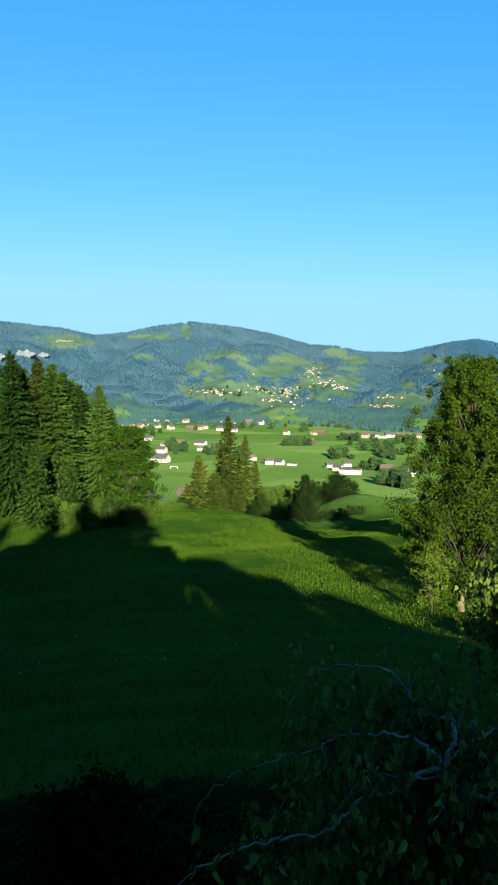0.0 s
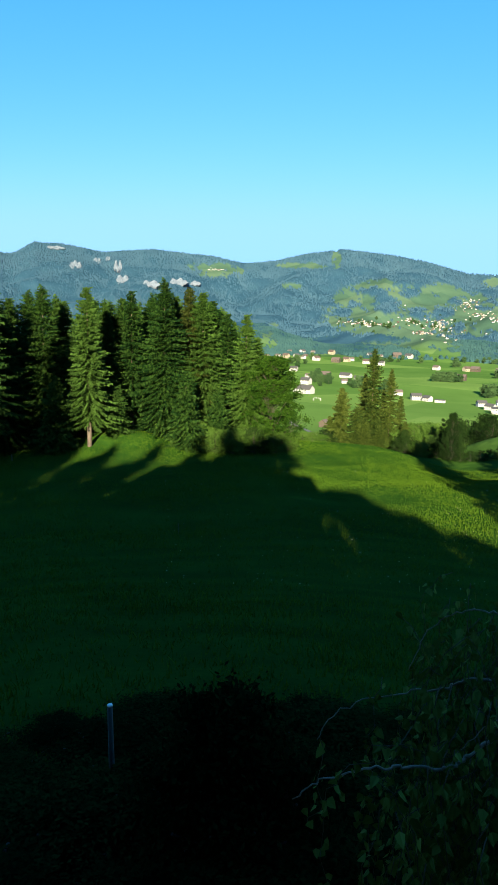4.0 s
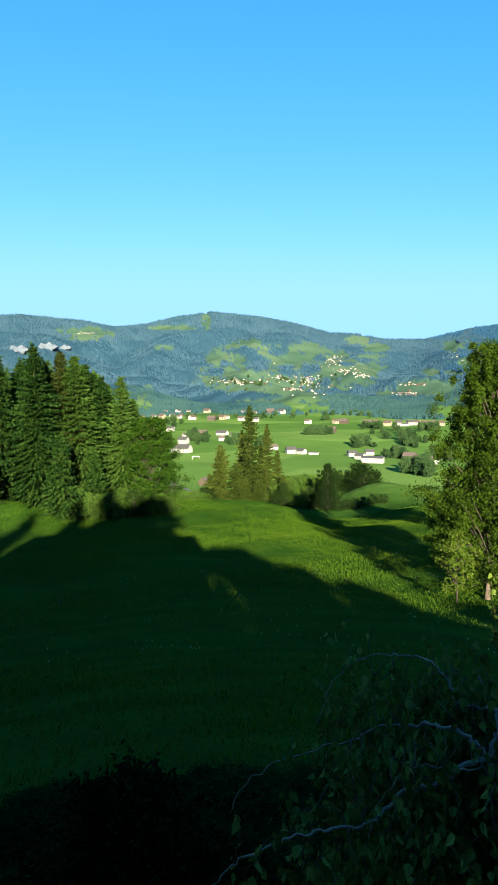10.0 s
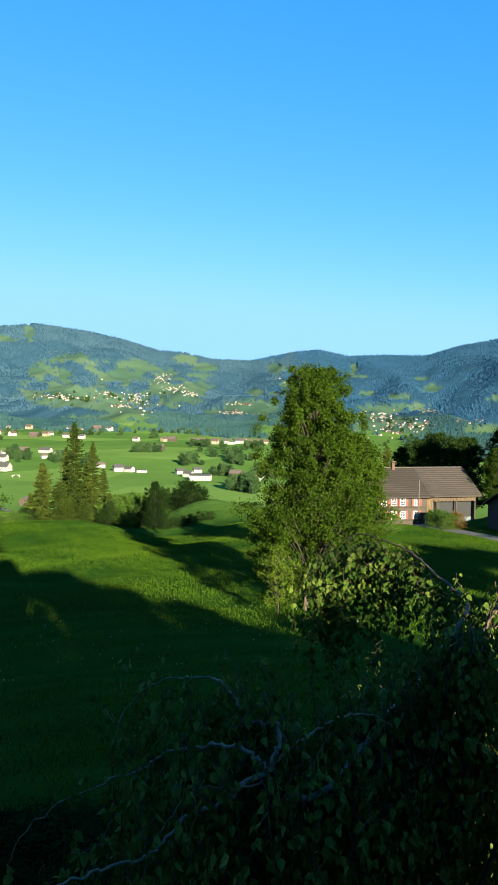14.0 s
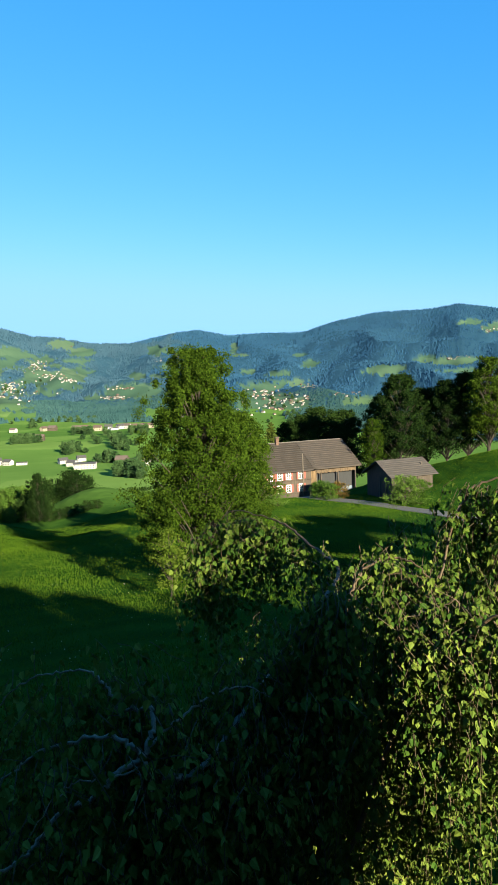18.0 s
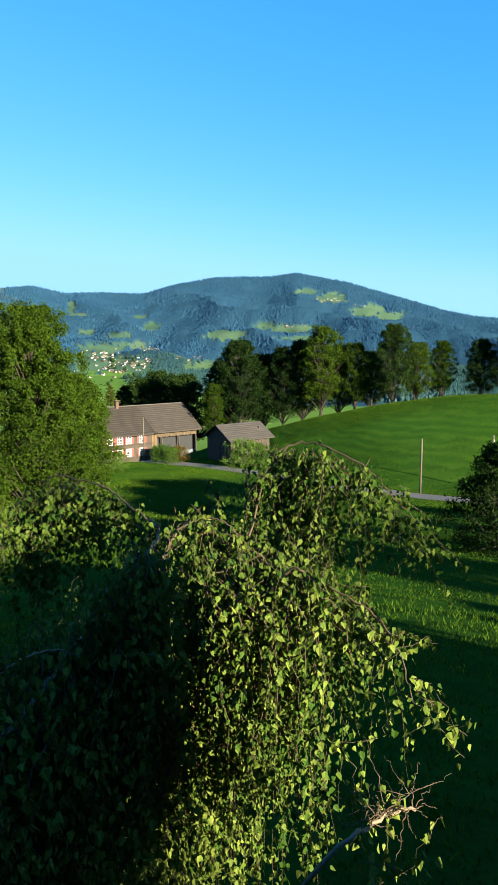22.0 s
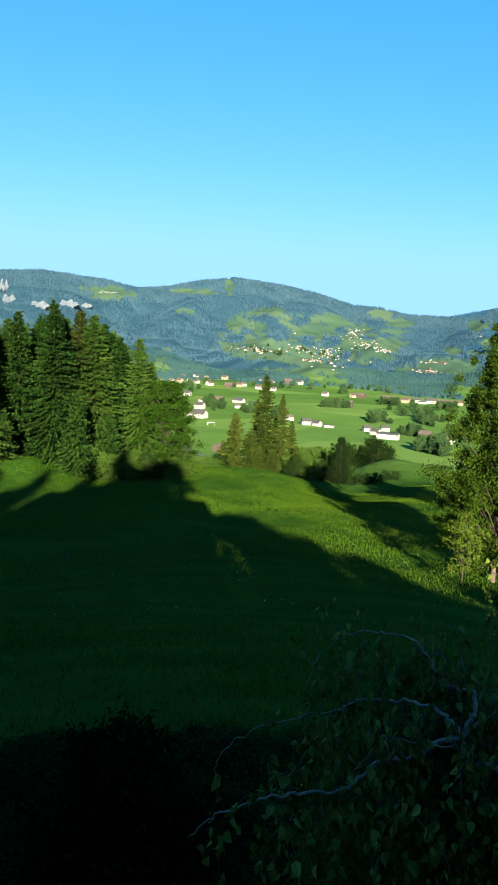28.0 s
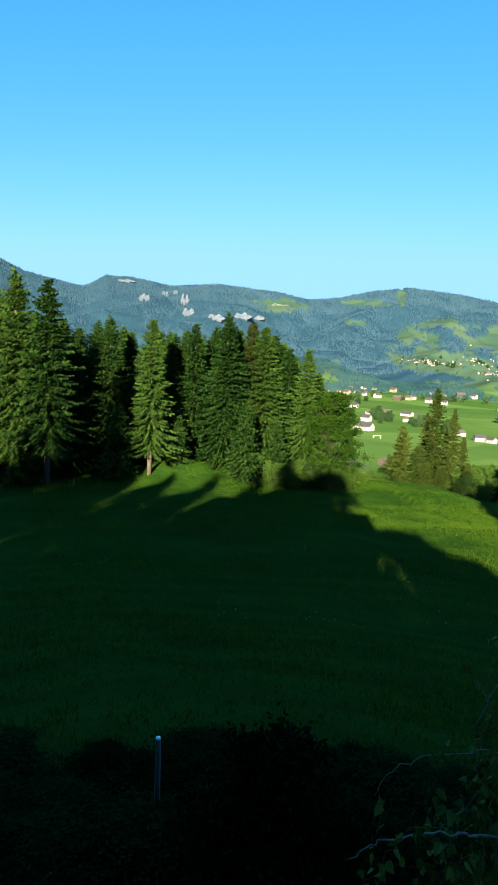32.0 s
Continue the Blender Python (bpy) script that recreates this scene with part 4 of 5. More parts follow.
def far_homes():
    vs, fs, mats, slot = [], [], [], []
    for i, m in FAR_HOMES:
        for ob in VH[i].children:
            if ob.name.startswith("window"):
                continue
            mat = ob.data.materials[0]
            if mat not in mats:
                mats.append(mat)
            o = len(vs)
            vs += [m @ v.co for v in ob.data.vertices]
            for f in ob.data.polygons:
                fs.append(tuple(o + q for q in f.vertices))
                slot.append(mats.index(mat))
    me = mesh_from("far_houses", vs, fs)
    for mat in mats:
        me.materials.append(mat)
    me.polygons.foreach_set("material_index", slot)
    tagged(new("far_houses", me), "small white and cream houses scattered over the far slopes", "houses", kind="stuff")


far_homes()

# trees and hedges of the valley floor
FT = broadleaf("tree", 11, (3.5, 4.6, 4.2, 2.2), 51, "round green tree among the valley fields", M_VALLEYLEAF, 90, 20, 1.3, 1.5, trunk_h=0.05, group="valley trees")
ft_used = False
for a, e, wa, we, count in ((4.0, -4.25, 0.75, 0.03, 22), (8.0, -5.3, 0.7, 0.1, 12), (8.8, -3.7, 0.9, 0.12, 14), (12.2, -5.0, 0.8, 0.5, 14), (13.6, -3.9, 0.8, 0.25, 12), (12.8, -7.4, 0.9, 0.35, 22),
                            (10.5, -6.2, 1.0, 0.15, 8), (-6.2, -4.8, 0.8, 0.25, 14), (-3.0, -5.0, 1.0, 0.2, 16), (-8.0, -3.2, 2.5, 0.5, 16), (-1.0, -2.75, 2.5, 0.15, 10), (5.0, -3.0, 1.0, 0.2, 5), (14.5, -6.2, 0.8, 0.4, 8), (-0.5, -5.3, 0.5, 0.2, 6),
                            (27.5, -3.2, 2.5, 0.5, 20), (25.5, -1.5, 2.0, 0.6, 14), (2.5, 0.3, 3.0, 0.6, 24), (-2.5, 0.2, 2.5, 0.4, 16), (7.6, -2.6, 3.0, 0.1, 16), (10.3, -4.3, 1.5, 0.4, 8)):
    for _ in range(count):
        x, y = on_ground(a + hr.gauss(0, wa * 0.6), e + hr.gauss(0, we * 0.6), 480)
        s = hr.uniform(0.6, 1.25)
        m = Matrix.Translation((x, y, ground_at(x, y) - 0.3)) @ Matrix.Rotation(hr.uniform(0, 6), 4, "Z") @ Matrix.Diagonal((s, s, s * hr.uniform(0.8, 1.2), 1))
        if ft_used:
            keep = FT.matrix_basis.copy()
            FT.matrix_basis = Matrix.Identity(4)
            copy_thing(FT, m)
            FT.matrix_basis = keep
        else:
            FT.matrix_basis, ft_used = m, True


# the football goal on the valley meadow, and the field barn beside the track
def goal(az, el):
    x, y = on_ground(az, el, 300)
    root = thing("football_goal", "white football goal on the valley meadow", "goal")
    for d in ((-3.6, -0.1, 0, -3.4, 0.1, 2.5), (3.4, -0.1, 0, 3.6, 0.1, 2.5)):
        box_part("post", d, M_FRAMEWHITE, root)
    box_part("crossbar", (-3.6, -0.1, 2.5, 3.6, 0.1, 2.7), M_FRAMEWHITE, root)
    root.matrix_basis = Matrix.Translation((x, y, ground_at(x, y))) @ Matrix.Rotation(radians(-az), 4, "Z")


goal(-6.55, -6.35)


def field_barn(az, el):
    x, y = on_ground(az, el, 300)
    root = thing("barn", "small weathered brown field barn beside the track", "barn")
    part("wall", gable_body(-4, 4, -3, 3, -1.5, 3.4, 2.2), M_BROWNWALL, root)
    bm = bmesh.new()
    gable_roof(bm, -4, 4, -3, 3, 3.4, 2.2, 0.5, 0.2)
    part("roof", bm, M_BROWNROOF, root)
    box_part("door", (-1.1, -3.08, 0, 1.1, -2.98, 2.6), M_DARKPLANK, root)
    root.matrix_basis = Matrix.Translation((x, y, ground_at(x, y))) @ Matrix.Rotation(radians(60 - az), 4, "Z")


field_barn(-5.75, -8.6)


def track():
    vs, fs = [], []
    for i in range(15):
        az, r = -9.6 + 0.32 * i, 500 - 13 * i
        for dr in (-9, 9):
            x, y = polar(az, r + dr)
            vs.append((x, y, ground_at(x, y) + 0.35))
    for i in range(14):
        fs.append((2 * i, 2 * i + 2, 2 * i + 3, 2 * i + 1))
    me = mesh_from("road", vs, fs)
    me.materials.append(M_ROAD)
    tagged(new("road", me), "grey track on the valley meadow", "road", kind="structure")


track()

# ---------------------------------------------------------------- the house that the view is from, and what shades the meadow behind it
GZ = ground_at(0, -4)


def own_house():
    # unseen from the window: brown wall and deep eaves are picked to darken the foreground
    x0, x1, y0, y1, top = -15.0, 2.03, -10.5, -0.30, EYE + 3.2
    root = thing("wall_south", "unseen house wall with an open window, browned to cut bounced light", "wall", kind="structure")
    bm = bmesh.new()
    for d in ((x0, -0.6, GZ - 3, -0.75, -0.30, top), (1.05, -0.6, GZ - 3, x1, -0.30, top), (-0.75, -0.6, GZ - 3, 1.05, -0.30, EYE - 0.9), (-0.75, -0.6, EYE + 0.75, 1.05, -0.30, top),
              (x0, y0, GZ - 3, x0 + 0.3, -0.6, top), (x1 - 0.3, y0, GZ - 3, x1, -0.6, top), (x0, y0 - 0.3, GZ - 3, x1, y0, top)):
        box(bm, *d)
    part("wall", bm, M_BROWNWALL, root)
    roof = thing("roof", "unseen brown gable roof of the house, deep eaves added for shade", "roof", kind="structure")
    bm = bmesh.new()
    gable_roof(bm, x0 + 1.0, x1 - 1.0, y0, y1, top, 3.7, 1.25)
    part("roof_slab", bm, M_BROWNROOF, roof)
    for x in (x0, x1 - 0.3):
        part("gable", mesh_from("gable", [(x, y0, top), (x, y1, top), (x, (y0 + y1) / 2, top + 3.7), (x + 0.3, y0, top), (x + 0.3, y1, top), (x + 0.3, (y0 + y1) / 2, top + 3.7)],
                                [(0, 2, 1), (3, 4, 5), (0, 1, 4, 3), (1, 2, 5, 4), (2, 0, 3, 5)]), M_BROWNWALL, roof)
    win = thing("window_1", "open white window in the house wall", "window", kind="structure")
    for d in ((-0.75, -0.5, EYE - 0.9, -0.68, -0.4, EYE + 0.75), (0.98, -0.5, EYE - 0.9, 1.05, -0.4, EYE + 0.75), (-0.68, -0.5, EYE - 0.9, 0.98, -0.4, EYE - 0.83), (-0.68, -0.5, EYE + 0.68, 0.98, -0.4, EYE + 0.75)):
        box_part("window_frame", d, M_FRAMEWHITE, win, bevel=0.01)


def porch_roof():
    """A narrow lean-to of blue-grey sheets on the wall below the window, with a gutter along its edge."""
    root = thing("porch_roof", "blue-grey sheet metal porch roof with a gutter", "roof")
    x1, ye, ze = -0.40, PORCH_OUT, EYE - PORCH_DROP
    for k in range(7):
        a, b = x1 - 0.62 * (k + 1), x1 - 0.62 * k - 0.015
        part("sheet", mesh_from("sheet", [(x, y, z + dz) for dz in (-0.03, 0.0) for x, y, z in ((a, -0.297, ze + 0.32), (b, -0.297, ze + 0.32), (b, ye - 0.12, ze + 0.02), (a, ye - 0.12, ze + 0.02))],
                                [(3, 2, 1, 0), (4, 5, 6, 7), (0, 1, 5, 4), (1, 2, 6, 5), (2, 3, 7, 6), (3, 0, 4, 7)]), M_SHEET, root)
        part("seam", tubes_mesh("seam", [([(b + 0.008, -0.295, ze + 0.335), (b + 0.008, ye - 0.12, ze + 0.035)], [0.014, 0.014], 6)]), M_SHEET, root)
    part("gutter", tubes_mesh("gutter", [([(x1 - 4.34, ye - 0.05, ze - 0.03), (x1 + 0.02, ye - 0.05, ze - 0.03)], [0.022, 0.022], 10)]), M_SHEET, root)
    for k in range(3):
        x = x1 - 0.1 - 2.05 * k
        part("bracket", tubes_mesh("bracket", [([(x, -0.298, ze - 0.75), (x, ye - 0.14, ze - 0.03)], [0.03, 0.03], 6)]), M_POST, root)


own_house()
PORCH_DROP, PORCH_OUT = 1.29, 1.20
porch_roof()
# unseen trees behind the house, placed and sized for the shadows over the meadow
for tree, x, y, s in ((S3, -6, -24, 0.84), (S2, -10, -21, 0.76), (S1, -15, -23, 0.62), (S3, -20, -22, 0.58), (S1, -25, -24, 0.60), (S3, -30, -20, 0.57), (S3, -36, -22, 0.60), (S3, -28.0, -25, 1.15), (S3, -42, -22, 0.70),
                      (S1, -48, -20, 0.84), (S3, -53, -24, 0.88), (S3, -60, -24, 0.92), (S3, -67, -24, 0.92)):
    keep = tree.matrix_basis.copy()
    tree.matrix_basis = Matrix.Identity(4)
    copy_thing(tree, Matrix.Translation((x, y, ground_at(x, y) - 0.2)) @ Matrix.Rotation(x, 4, "Z") @ Matrix.Diagonal((s, s, s, 1)))
    tree.matrix_basis = keep

# added tree with no known counterpart: its high crown blocks sun above the birch
SHADE_PINE = broadleaf("pine_tree", EYE + 11.1 - ground_at(8, -25), (2.9, 3.2, 2.6, 1.0), 44, "unseen bare-stemmed tree added behind the house to shade the meadow", M_DARKLEAF, 320, 70, 0.3, 0.5, trunk_h=0.805, stem=0.2)
SHADE_PINE.location = (7.4, -25, ground_at(7.4, -25) - 0.2)

# unseen copies with tops set by the shadow edge; they keep the crest labels
for tree, x, y, top in ((T1, -0.4, -22, 19.0), (T1, -3.6, -23, 18.0), (T1, 12.0, -25, 9.6), (T2, 9.6, -24, 9.8), (T1, 9.45, -26, 8.8), (T1, 8.95, -23.2, 8.2), (T1, 9.3, -28.5, 9.0), (T1, 15.0, -26, 8.6), (T1, 18.0, -25, 5.2), (T1, 21, -26, 2.9), (T1, 24.5, -25, 2.4), (T1, 28, -25, 2.2), (T1, 33.5, -25, 6.6), (T1, 37.5, -26, 8.6), (T2, 60, -27, 6.0),
                        (T1, 41, -30, 6.2), (T1, 54, -27, 5.8), (T1, 5.8, -27, 6.0)):
    keep = tree.matrix_basis.copy()
    tree.matrix_basis = Matrix.Identity(4)
    s = (EYE + top - ground_at(x, y)) / 16.4
    wide = min(max(s, 0.42), 1.0)
    copy_thing(tree, Matrix.Translation((x, y, ground_at(x, y) - 0.2)) @ Matrix.Rotation(x, 4, "Z") @ Matrix.Diagonal((wide, wide, s, 1)))
    tree.matrix_basis = keep
# slim unseen spruces added to stop a streak of sun
keep = MS.matrix_basis.copy()
MS.matrix_basis = Matrix.Identity(4)
for x, y, top in ((5.1, -27.0, 8.6), (6.1, -28.0, 7.0)):
    s = (EYE + top - ground_at(x, y)) / 17.8
    copy_thing(MS, Matrix.Translation((x, y, ground_at(x, y) - 0.2)) @ Matrix.Rotation(x, 4, "Z") @ Matrix.Diagonal((s, s, s, 1)))
MS.matrix_basis = keep
# more unseen copies of the added crown, shading the lawn towards the farm
keep = SHADE_PINE.matrix_basis.copy()
SHADE_PINE.matrix_basis = Matrix.Identity(4)
for x, y, s in ((20.2, -26, 0.68), (42.5, -27, 1.05), (47.0, -28, 1.22), (51.5, -27, 1.32), (56.0, -28, 1.3)):
    copy_thing(SHADE_PINE, Matrix.Translation((x, y, ground_at(x, y) - 0.2)) @ Matrix.Rotation(x, 4, "Z") @ Matrix.Diagonal((0.9, 0.9, s, 1)))
SHADE_PINE.matrix_basis = keep
# unseen copies that close the last gap in the shade
keep = DT.matrix_basis.copy()
DT.matrix_basis = Matrix.Identity(4)
for x, y in ((8.9, -24.4), (9.2, -27.0)):
    copy_thing(DT, Matrix.Translation((x, y, ground_at(x, y) - 0.2)) @ Matrix.Rotation(x * 9, 4, "Z") @ Matrix.Diagonal((0.88, 0.88, 1.62, 1)))
DT.matrix_basis = keep
# unseen row filling the shade between those spruces
for k in range(15):
    x, y = -3.5 - 4.4 * k, -18.5 - 1.5 * (k % 2)
    s = (0.80 if k < 2 else 0.67 if k < 9 else 0.78) + 0.04 * math.sin(k * 2.2)
    keep = T1.matrix_basis.copy()
    T1.matrix_basis = Matrix.Identity(4)
    copy_thing(T1, Matrix.Translation((x, y, ground_at(x, y) - 0.2)) @ Matrix.Rotation(x, 4, "Z") @ Matrix.Diagonal((s, s, s, 1)))
    T1.matrix_basis = keep

# ---------------------------------------------------------------- the farm
FX0, FX1, FY0, FY1 = 45.2, 63.4, 100.0, 112.0
FZ = ground_at(54, 100) - 0.2
FE, FR = EYE - 14.7, 3.75          # eaves, rise of the roof


def farmhouse():
    root = thing("farmhouse", "old wooden farmhouse with red shutters and a weathered brown roof", "farmhouse")
    split = 54.3
    part("wall", gable_body(FX0, split, FY0, FY1, FZ - 2, FE, FR), M_PLANK, root, "weathered shingled house wall")
    box_part("barn_wall", (split, FY0 + 6.2, FZ - 2, FX1 - 0.2, FY0 + 6.4, FE + FR - 0.3), M_DARKPLANK, root, "dark boarded barn wall inside the open bay")
    part("gable_wall", mesh_from("gable_wall", [(x, y, z) for x in (FX1 - 0.2, FX1) for y, z in ((FY0, FZ - 2), (FY1, FZ - 2), (FY1, FE), ((FY0 + FY1) / 2, FE + FR), (FY0, FE))],
                                 [(4, 3, 2, 1, 0), (5, 6, 7, 8, 9), (0, 1, 6, 5), (1, 2, 7, 6), (2, 3, 8, 7), (3, 4, 9, 8), (4, 0, 5, 9)]), M_DARKPLANK, root)
    for x in (56.25, 59.7):
        box_part("post", (x, FY0 + 0.1, FZ - 2, x + 0.22, FY0 + 0.32, FE + 0.1), M_PLANK, root)
    for x0, x1, mat in ((54.32, 55.4, M_OCHRE), (55.4, 63.4, M_OCHREDARK)):
        n = int((x1 - x0) / 0.24)
        for k in range(n):
            a = x0 + (x1 - x0) * k / n
            box_part("board", (a, FY0 - 0.02 + 0.02 * (k % 2), FE - (3.6 if mat is M_OCHRE else 1.15 + 0.05 * (k % 3)), a + 0.22, FY0 + 0.07, FE + 0.2), mat, root)
    box_part("bay_wall", (55.4, FY0 + 0.9, FZ - 2, FX1 - 0.2, FY0 + 1.0, FE - 0.9), M_BAYSHADE, root, "boarded wall of the barn bay, coloured as deep shade")
    box_part("plinth", (60.4, FY0 + 0.84, FZ - 2, FX1 - 0.2, FY0 + 0.897, FZ + 1.8), M_PLINTH, root, "white rendered lower wall")
    win = box_part("window", (61.3, FY0 + 0.80, FZ + 0.7, 62.1, FY0 + 0.86, FZ + 1.35), M_PANE, root)
    bm = bmesh.new()
    gable_roof(bm, FX0, split + 0.1, FY0, FY1, FE, FR, 0.75)
    part("roof", bm, M_FARMROOF, root, "dark brown shingled roof")
    bm = bmesh.new()
    gable_roof(bm, split + 0.9, FX1, FY0, FY1, FE + 0.08, FR + 0.03, 0.75)
    part("roof", bm, M_FARMROOF2, root, "paler grey-brown shingled roof")
    # rows of shingle laths over the roof that faces the meadow
    for k in range(14):
        f = (k + 0.5) / 14
        y, z = FY0 - 0.7 + 6.6 * f, FE - 0.35 + (FR + 0.4) * f + 0.16
        for a, b, mat in ((FX0 - 0.7, split + 0.8, M_FARMROOF), (split + 0.84, FX1 + 0.74, M_FARMROOF2)):
            box_part("roof_lath", (a, y, z + 0.10, b, y + 0.20, z + 0.19), mat, root)
    box_part("ridge_board", (FX0 - 0.7, FY0 + 5.86, FE + FR + 0.22, FX1 + 0.74, FY0 + 6.14, FE + FR + 0.36), M_RIDGE, root, "pale weathered ridge board")
    ch = box_part("chimney", (50.3, FY0 + 5.45, FE + FR - 0.6, 50.9, FY0 + 6.05, FE + FR + 1.1), M_BRICK, root, "brick chimney with a cap", 0.03)
    box_part("cap", (50.2, FY0 + 5.35, FE + FR + 1.30, 51.0, FY0 + 6.15, FE + FR + 1.42), M_REDROOF, ch)
    for k in range(4):
        box_part("cap_leg", (50.32 + 0.44 * (k % 2), FY0 + 5.47 + 0.44 * (k // 2), FE + FR + 1.1, 50.44 + 0.44 * (k % 2), FY0 + 5.59 + 0.44 * (k // 2), FE + FR + 1.30), M_BRICK, ch)
    for row in range(2):
        for x in (46.4, 48.2, 49.85, 52.3):
            z = FE - 1.8 - row * 2.2
            w = box_part("window", (x - 0.48, FY0 - 0.09, z, x + 0.48, FY0 - 0.01, z + 1.3), M_FRAMEWHITE, root, "white window with red shutters")
            for i in range(2):
                for j in range(3):
                    box_part("pane", (x - 0.41 + 0.43 * i, FY0 - 0.105, z + 0.08 + 0.4 * j, x - 0.41 + 0.43 * i + 0.37, FY0 - 0.085, z + 0.08 + 0.4 * j + 0.33), M_PANE, w)
            for sx in (-0.89, 0.49):
                box_part("shutter", (x + sx, FY0 - 0.12, z - 0.05, x + sx + 0.40, FY0 - 0.04, z + 1.35), M_SHUTTER, w, "red painted shutter")
        box_part("ledge", (FX0, FY0 - 0.25, FE - 2.05 - row * 2.2, 54.3, FY0 - 0.01, FE - 1.93 - row * 2.2), M_PLANK, root)
    for k in range(3):
        z = FE - 1.9 - 1.0 * k
        box_part("window", (FX0 - 0.06, 102 + 2.4 * k, FE - 1.7, FX0 + 0.02, 102.9 + 2.4 * k, FE - 0.5), M_FRAMEWHITE, root)


M_FARMROOF = planks("old_shingles", (0.0075, 0.0055, 0.0042), (0.0175, 0.0122, 0.009), axis=1)
M_FARMROOF2 = planks("bleached_shingles", (0.0115, 0.0086, 0.0066), (0.0260, 0.0190, 0.0145), axis=1)
farmhouse()


def shed():
    root = thing("shed", "small dark wooden shed with a grey gable roof", "shed")
    x0, x1, y0, y1 = 55.3, 62.6, 77.8, 84.0
    z0, e, rise = ground_at(59, 80) - 0.3, EYE - 13.7, 1.75
    part("wall", gable_body(x0, x1, y0, y1, z0 - 1, e, rise), M_DARKPLANK, root)
    bm = bmesh.new()
    gable_roof(bm, x0, x1, y0, y1, e, rise, 0.6, 0.14)
    part("roof", bm, M_SHEDROOF, root, "grey shingled roof")
    for k in range(9):
        f = (k + 0.5) / 9
        y, z = y0 - 0.55 + 3.6 * f, e - 0.28 + (rise + 0.25) * f + 0.07
        box_part("roof_lath", (x0 - 0.58, y, z + 0.06, x1 + 0.58, y + 0.18, z + 0.13), M_SHEDROOF, root)
    for k in range(24):
        a = x0 + (x1 - x0) * k / 24
        box_part("board", (a, y0 - 0.05 - 0.015 * (k % 2), z0 - 0.5, a + 0.27, y0 - 0.01, e), M_PLANK, root)
    box_part("flue", (61.7, 79.2, e + 0.4, 61.85, 79.35, e + 1.35), M_POST, root)
    for y in (79.0, 80.6):
        box_part("door_post", (x0 - 0.12, y, z0 - 0.5, x0 - 0.01, y + 0.14, e - 0.6), M_POST, root)


M_SHEDROOF = planks("grey_shingles", (0.013, 0.0112, 0.010), (0.031, 0.0262, 0.023), axis=1)
shed()


def lane():
    """A narrow asphalt lane along the foot of the hill."""
    ctr = [(43, 97), (46.5, 90), (49.5, 82.5), (51.8, 72), (54.0, 57), (56.6, 43.5), (60, 30), (64, 10), (70, -20)]
    pts = []
    for i in range(len(ctr) - 1):
        for k in range(12):
            t = k / 12
            p = [Vector(ctr[max(0, min(len(ctr) - 1, i + j))]) for j in (-1, 0, 1, 2)]
            pts.append(0.5 * ((2 * p[1]) + (p[2] - p[0]) * t + (2 * p[0] - 5 * p[1] + 4 * p[2] - p[3]) * t * t + (3 * p[1] - p[0] - 3 * p[2] + p[3]) * t ** 3))
    vs, fs = [], []
    for i, p in enumerate(pts):
        d = (pts[min(i + 1, len(pts) - 1)] - pts[max(i - 1, 0)]).normalized()
        nrm = Vector((-d.y, d.x))
        for s, dz in ((-1.5, -0.25), (-1.35, 0.10), (1.35, 0.10), (1.5, -0.25)):
            q = p + nrm * s
            vs.append((q.x, q.y, ground_at(p.x, p.y) * 0.5 + ground_at(q.x, q.y) * 0.5 + dz))
    for i in range(len(pts) - 1):
        for k in range(3):
            fs.append((4 * i + k, 4 * i + 4 + k, 4 * i + 5 + k, 4 * i + 1 + k))
    me = mesh_from("road", vs, fs)
    me.materials.append(M_ROAD)
    tagged(new("road", me), "narrow grey asphalt lane across the slope", "road", kind="structure")


lane()


def wooden_pole(az, r, height, radius, label, name="pole"):
    x, y = polar(az, r)
    root = thing(name, label, "pole")
    part("shaft", tubes_mesh("shaft", [([(0, 0, -0.4), (0.01, 0, height * 0.5), (0, 0, height)], [radius, radius * 0.93, radius * 0.85], 8)]), M_POST, root)
    root.location = (x, y, ground_at(x, y))
    return root


wooden_pole(52.0, 74, 6.2, 0.12, "slender weathered wooden pole beside the lane")
p2 = wooden_pole(57.7, 78, 6.3, 0.12, "weathered wooden line pole with small insulators")
for k in range(3):
    box_part("insulator", (-0.2 if k % 2 else 0.08, -0.05, 5.6 - 0.3 * k, -0.08 if k % 2 else 0.2, 0.05, 5.75 - 0.3 * k), M_FRAMEWHITE, p2)
wooden_pole(27.8, 102, 7.0, 0.11, "slender wooden pole before the farmhouse")
wooden_pole(28.4, 99, 1.9, 0.07, "short wooden stake on the grass", "stake")
wooden_pole(50.5, 46.5, 0.65, 0.06, "short wooden fence post on the meadow", "fence_post")
wooden_pole(50.0, 46.2, 0.5, 0.06, "short wooden fence post on the meadow", "fence_post")
wooden_pole(53.6, 48, 0.6, 0.05, "short wooden fence post on the meadow", "fence_post")
wooden_pole(-32.7, 81, 0.8, 0.07, "short wooden fence post on the meadow", "fence_post")
wooden_pole(-18.6, 40, 0.7, 0.025, "thin stake in the meadow grass", "stake")
near_post = wooden_pole(-24.9, 4.66, 1.05, 0.024, "round fence post with a pale cut top", "fence_post")
part("cut_top", tubes_mesh("cut_top", [([(0, 0, 1.05), (0, 0, 1.062)], [0.0215, 0.020], 10)]), M_FRAMEWHITE, near_post, "pale cut top")

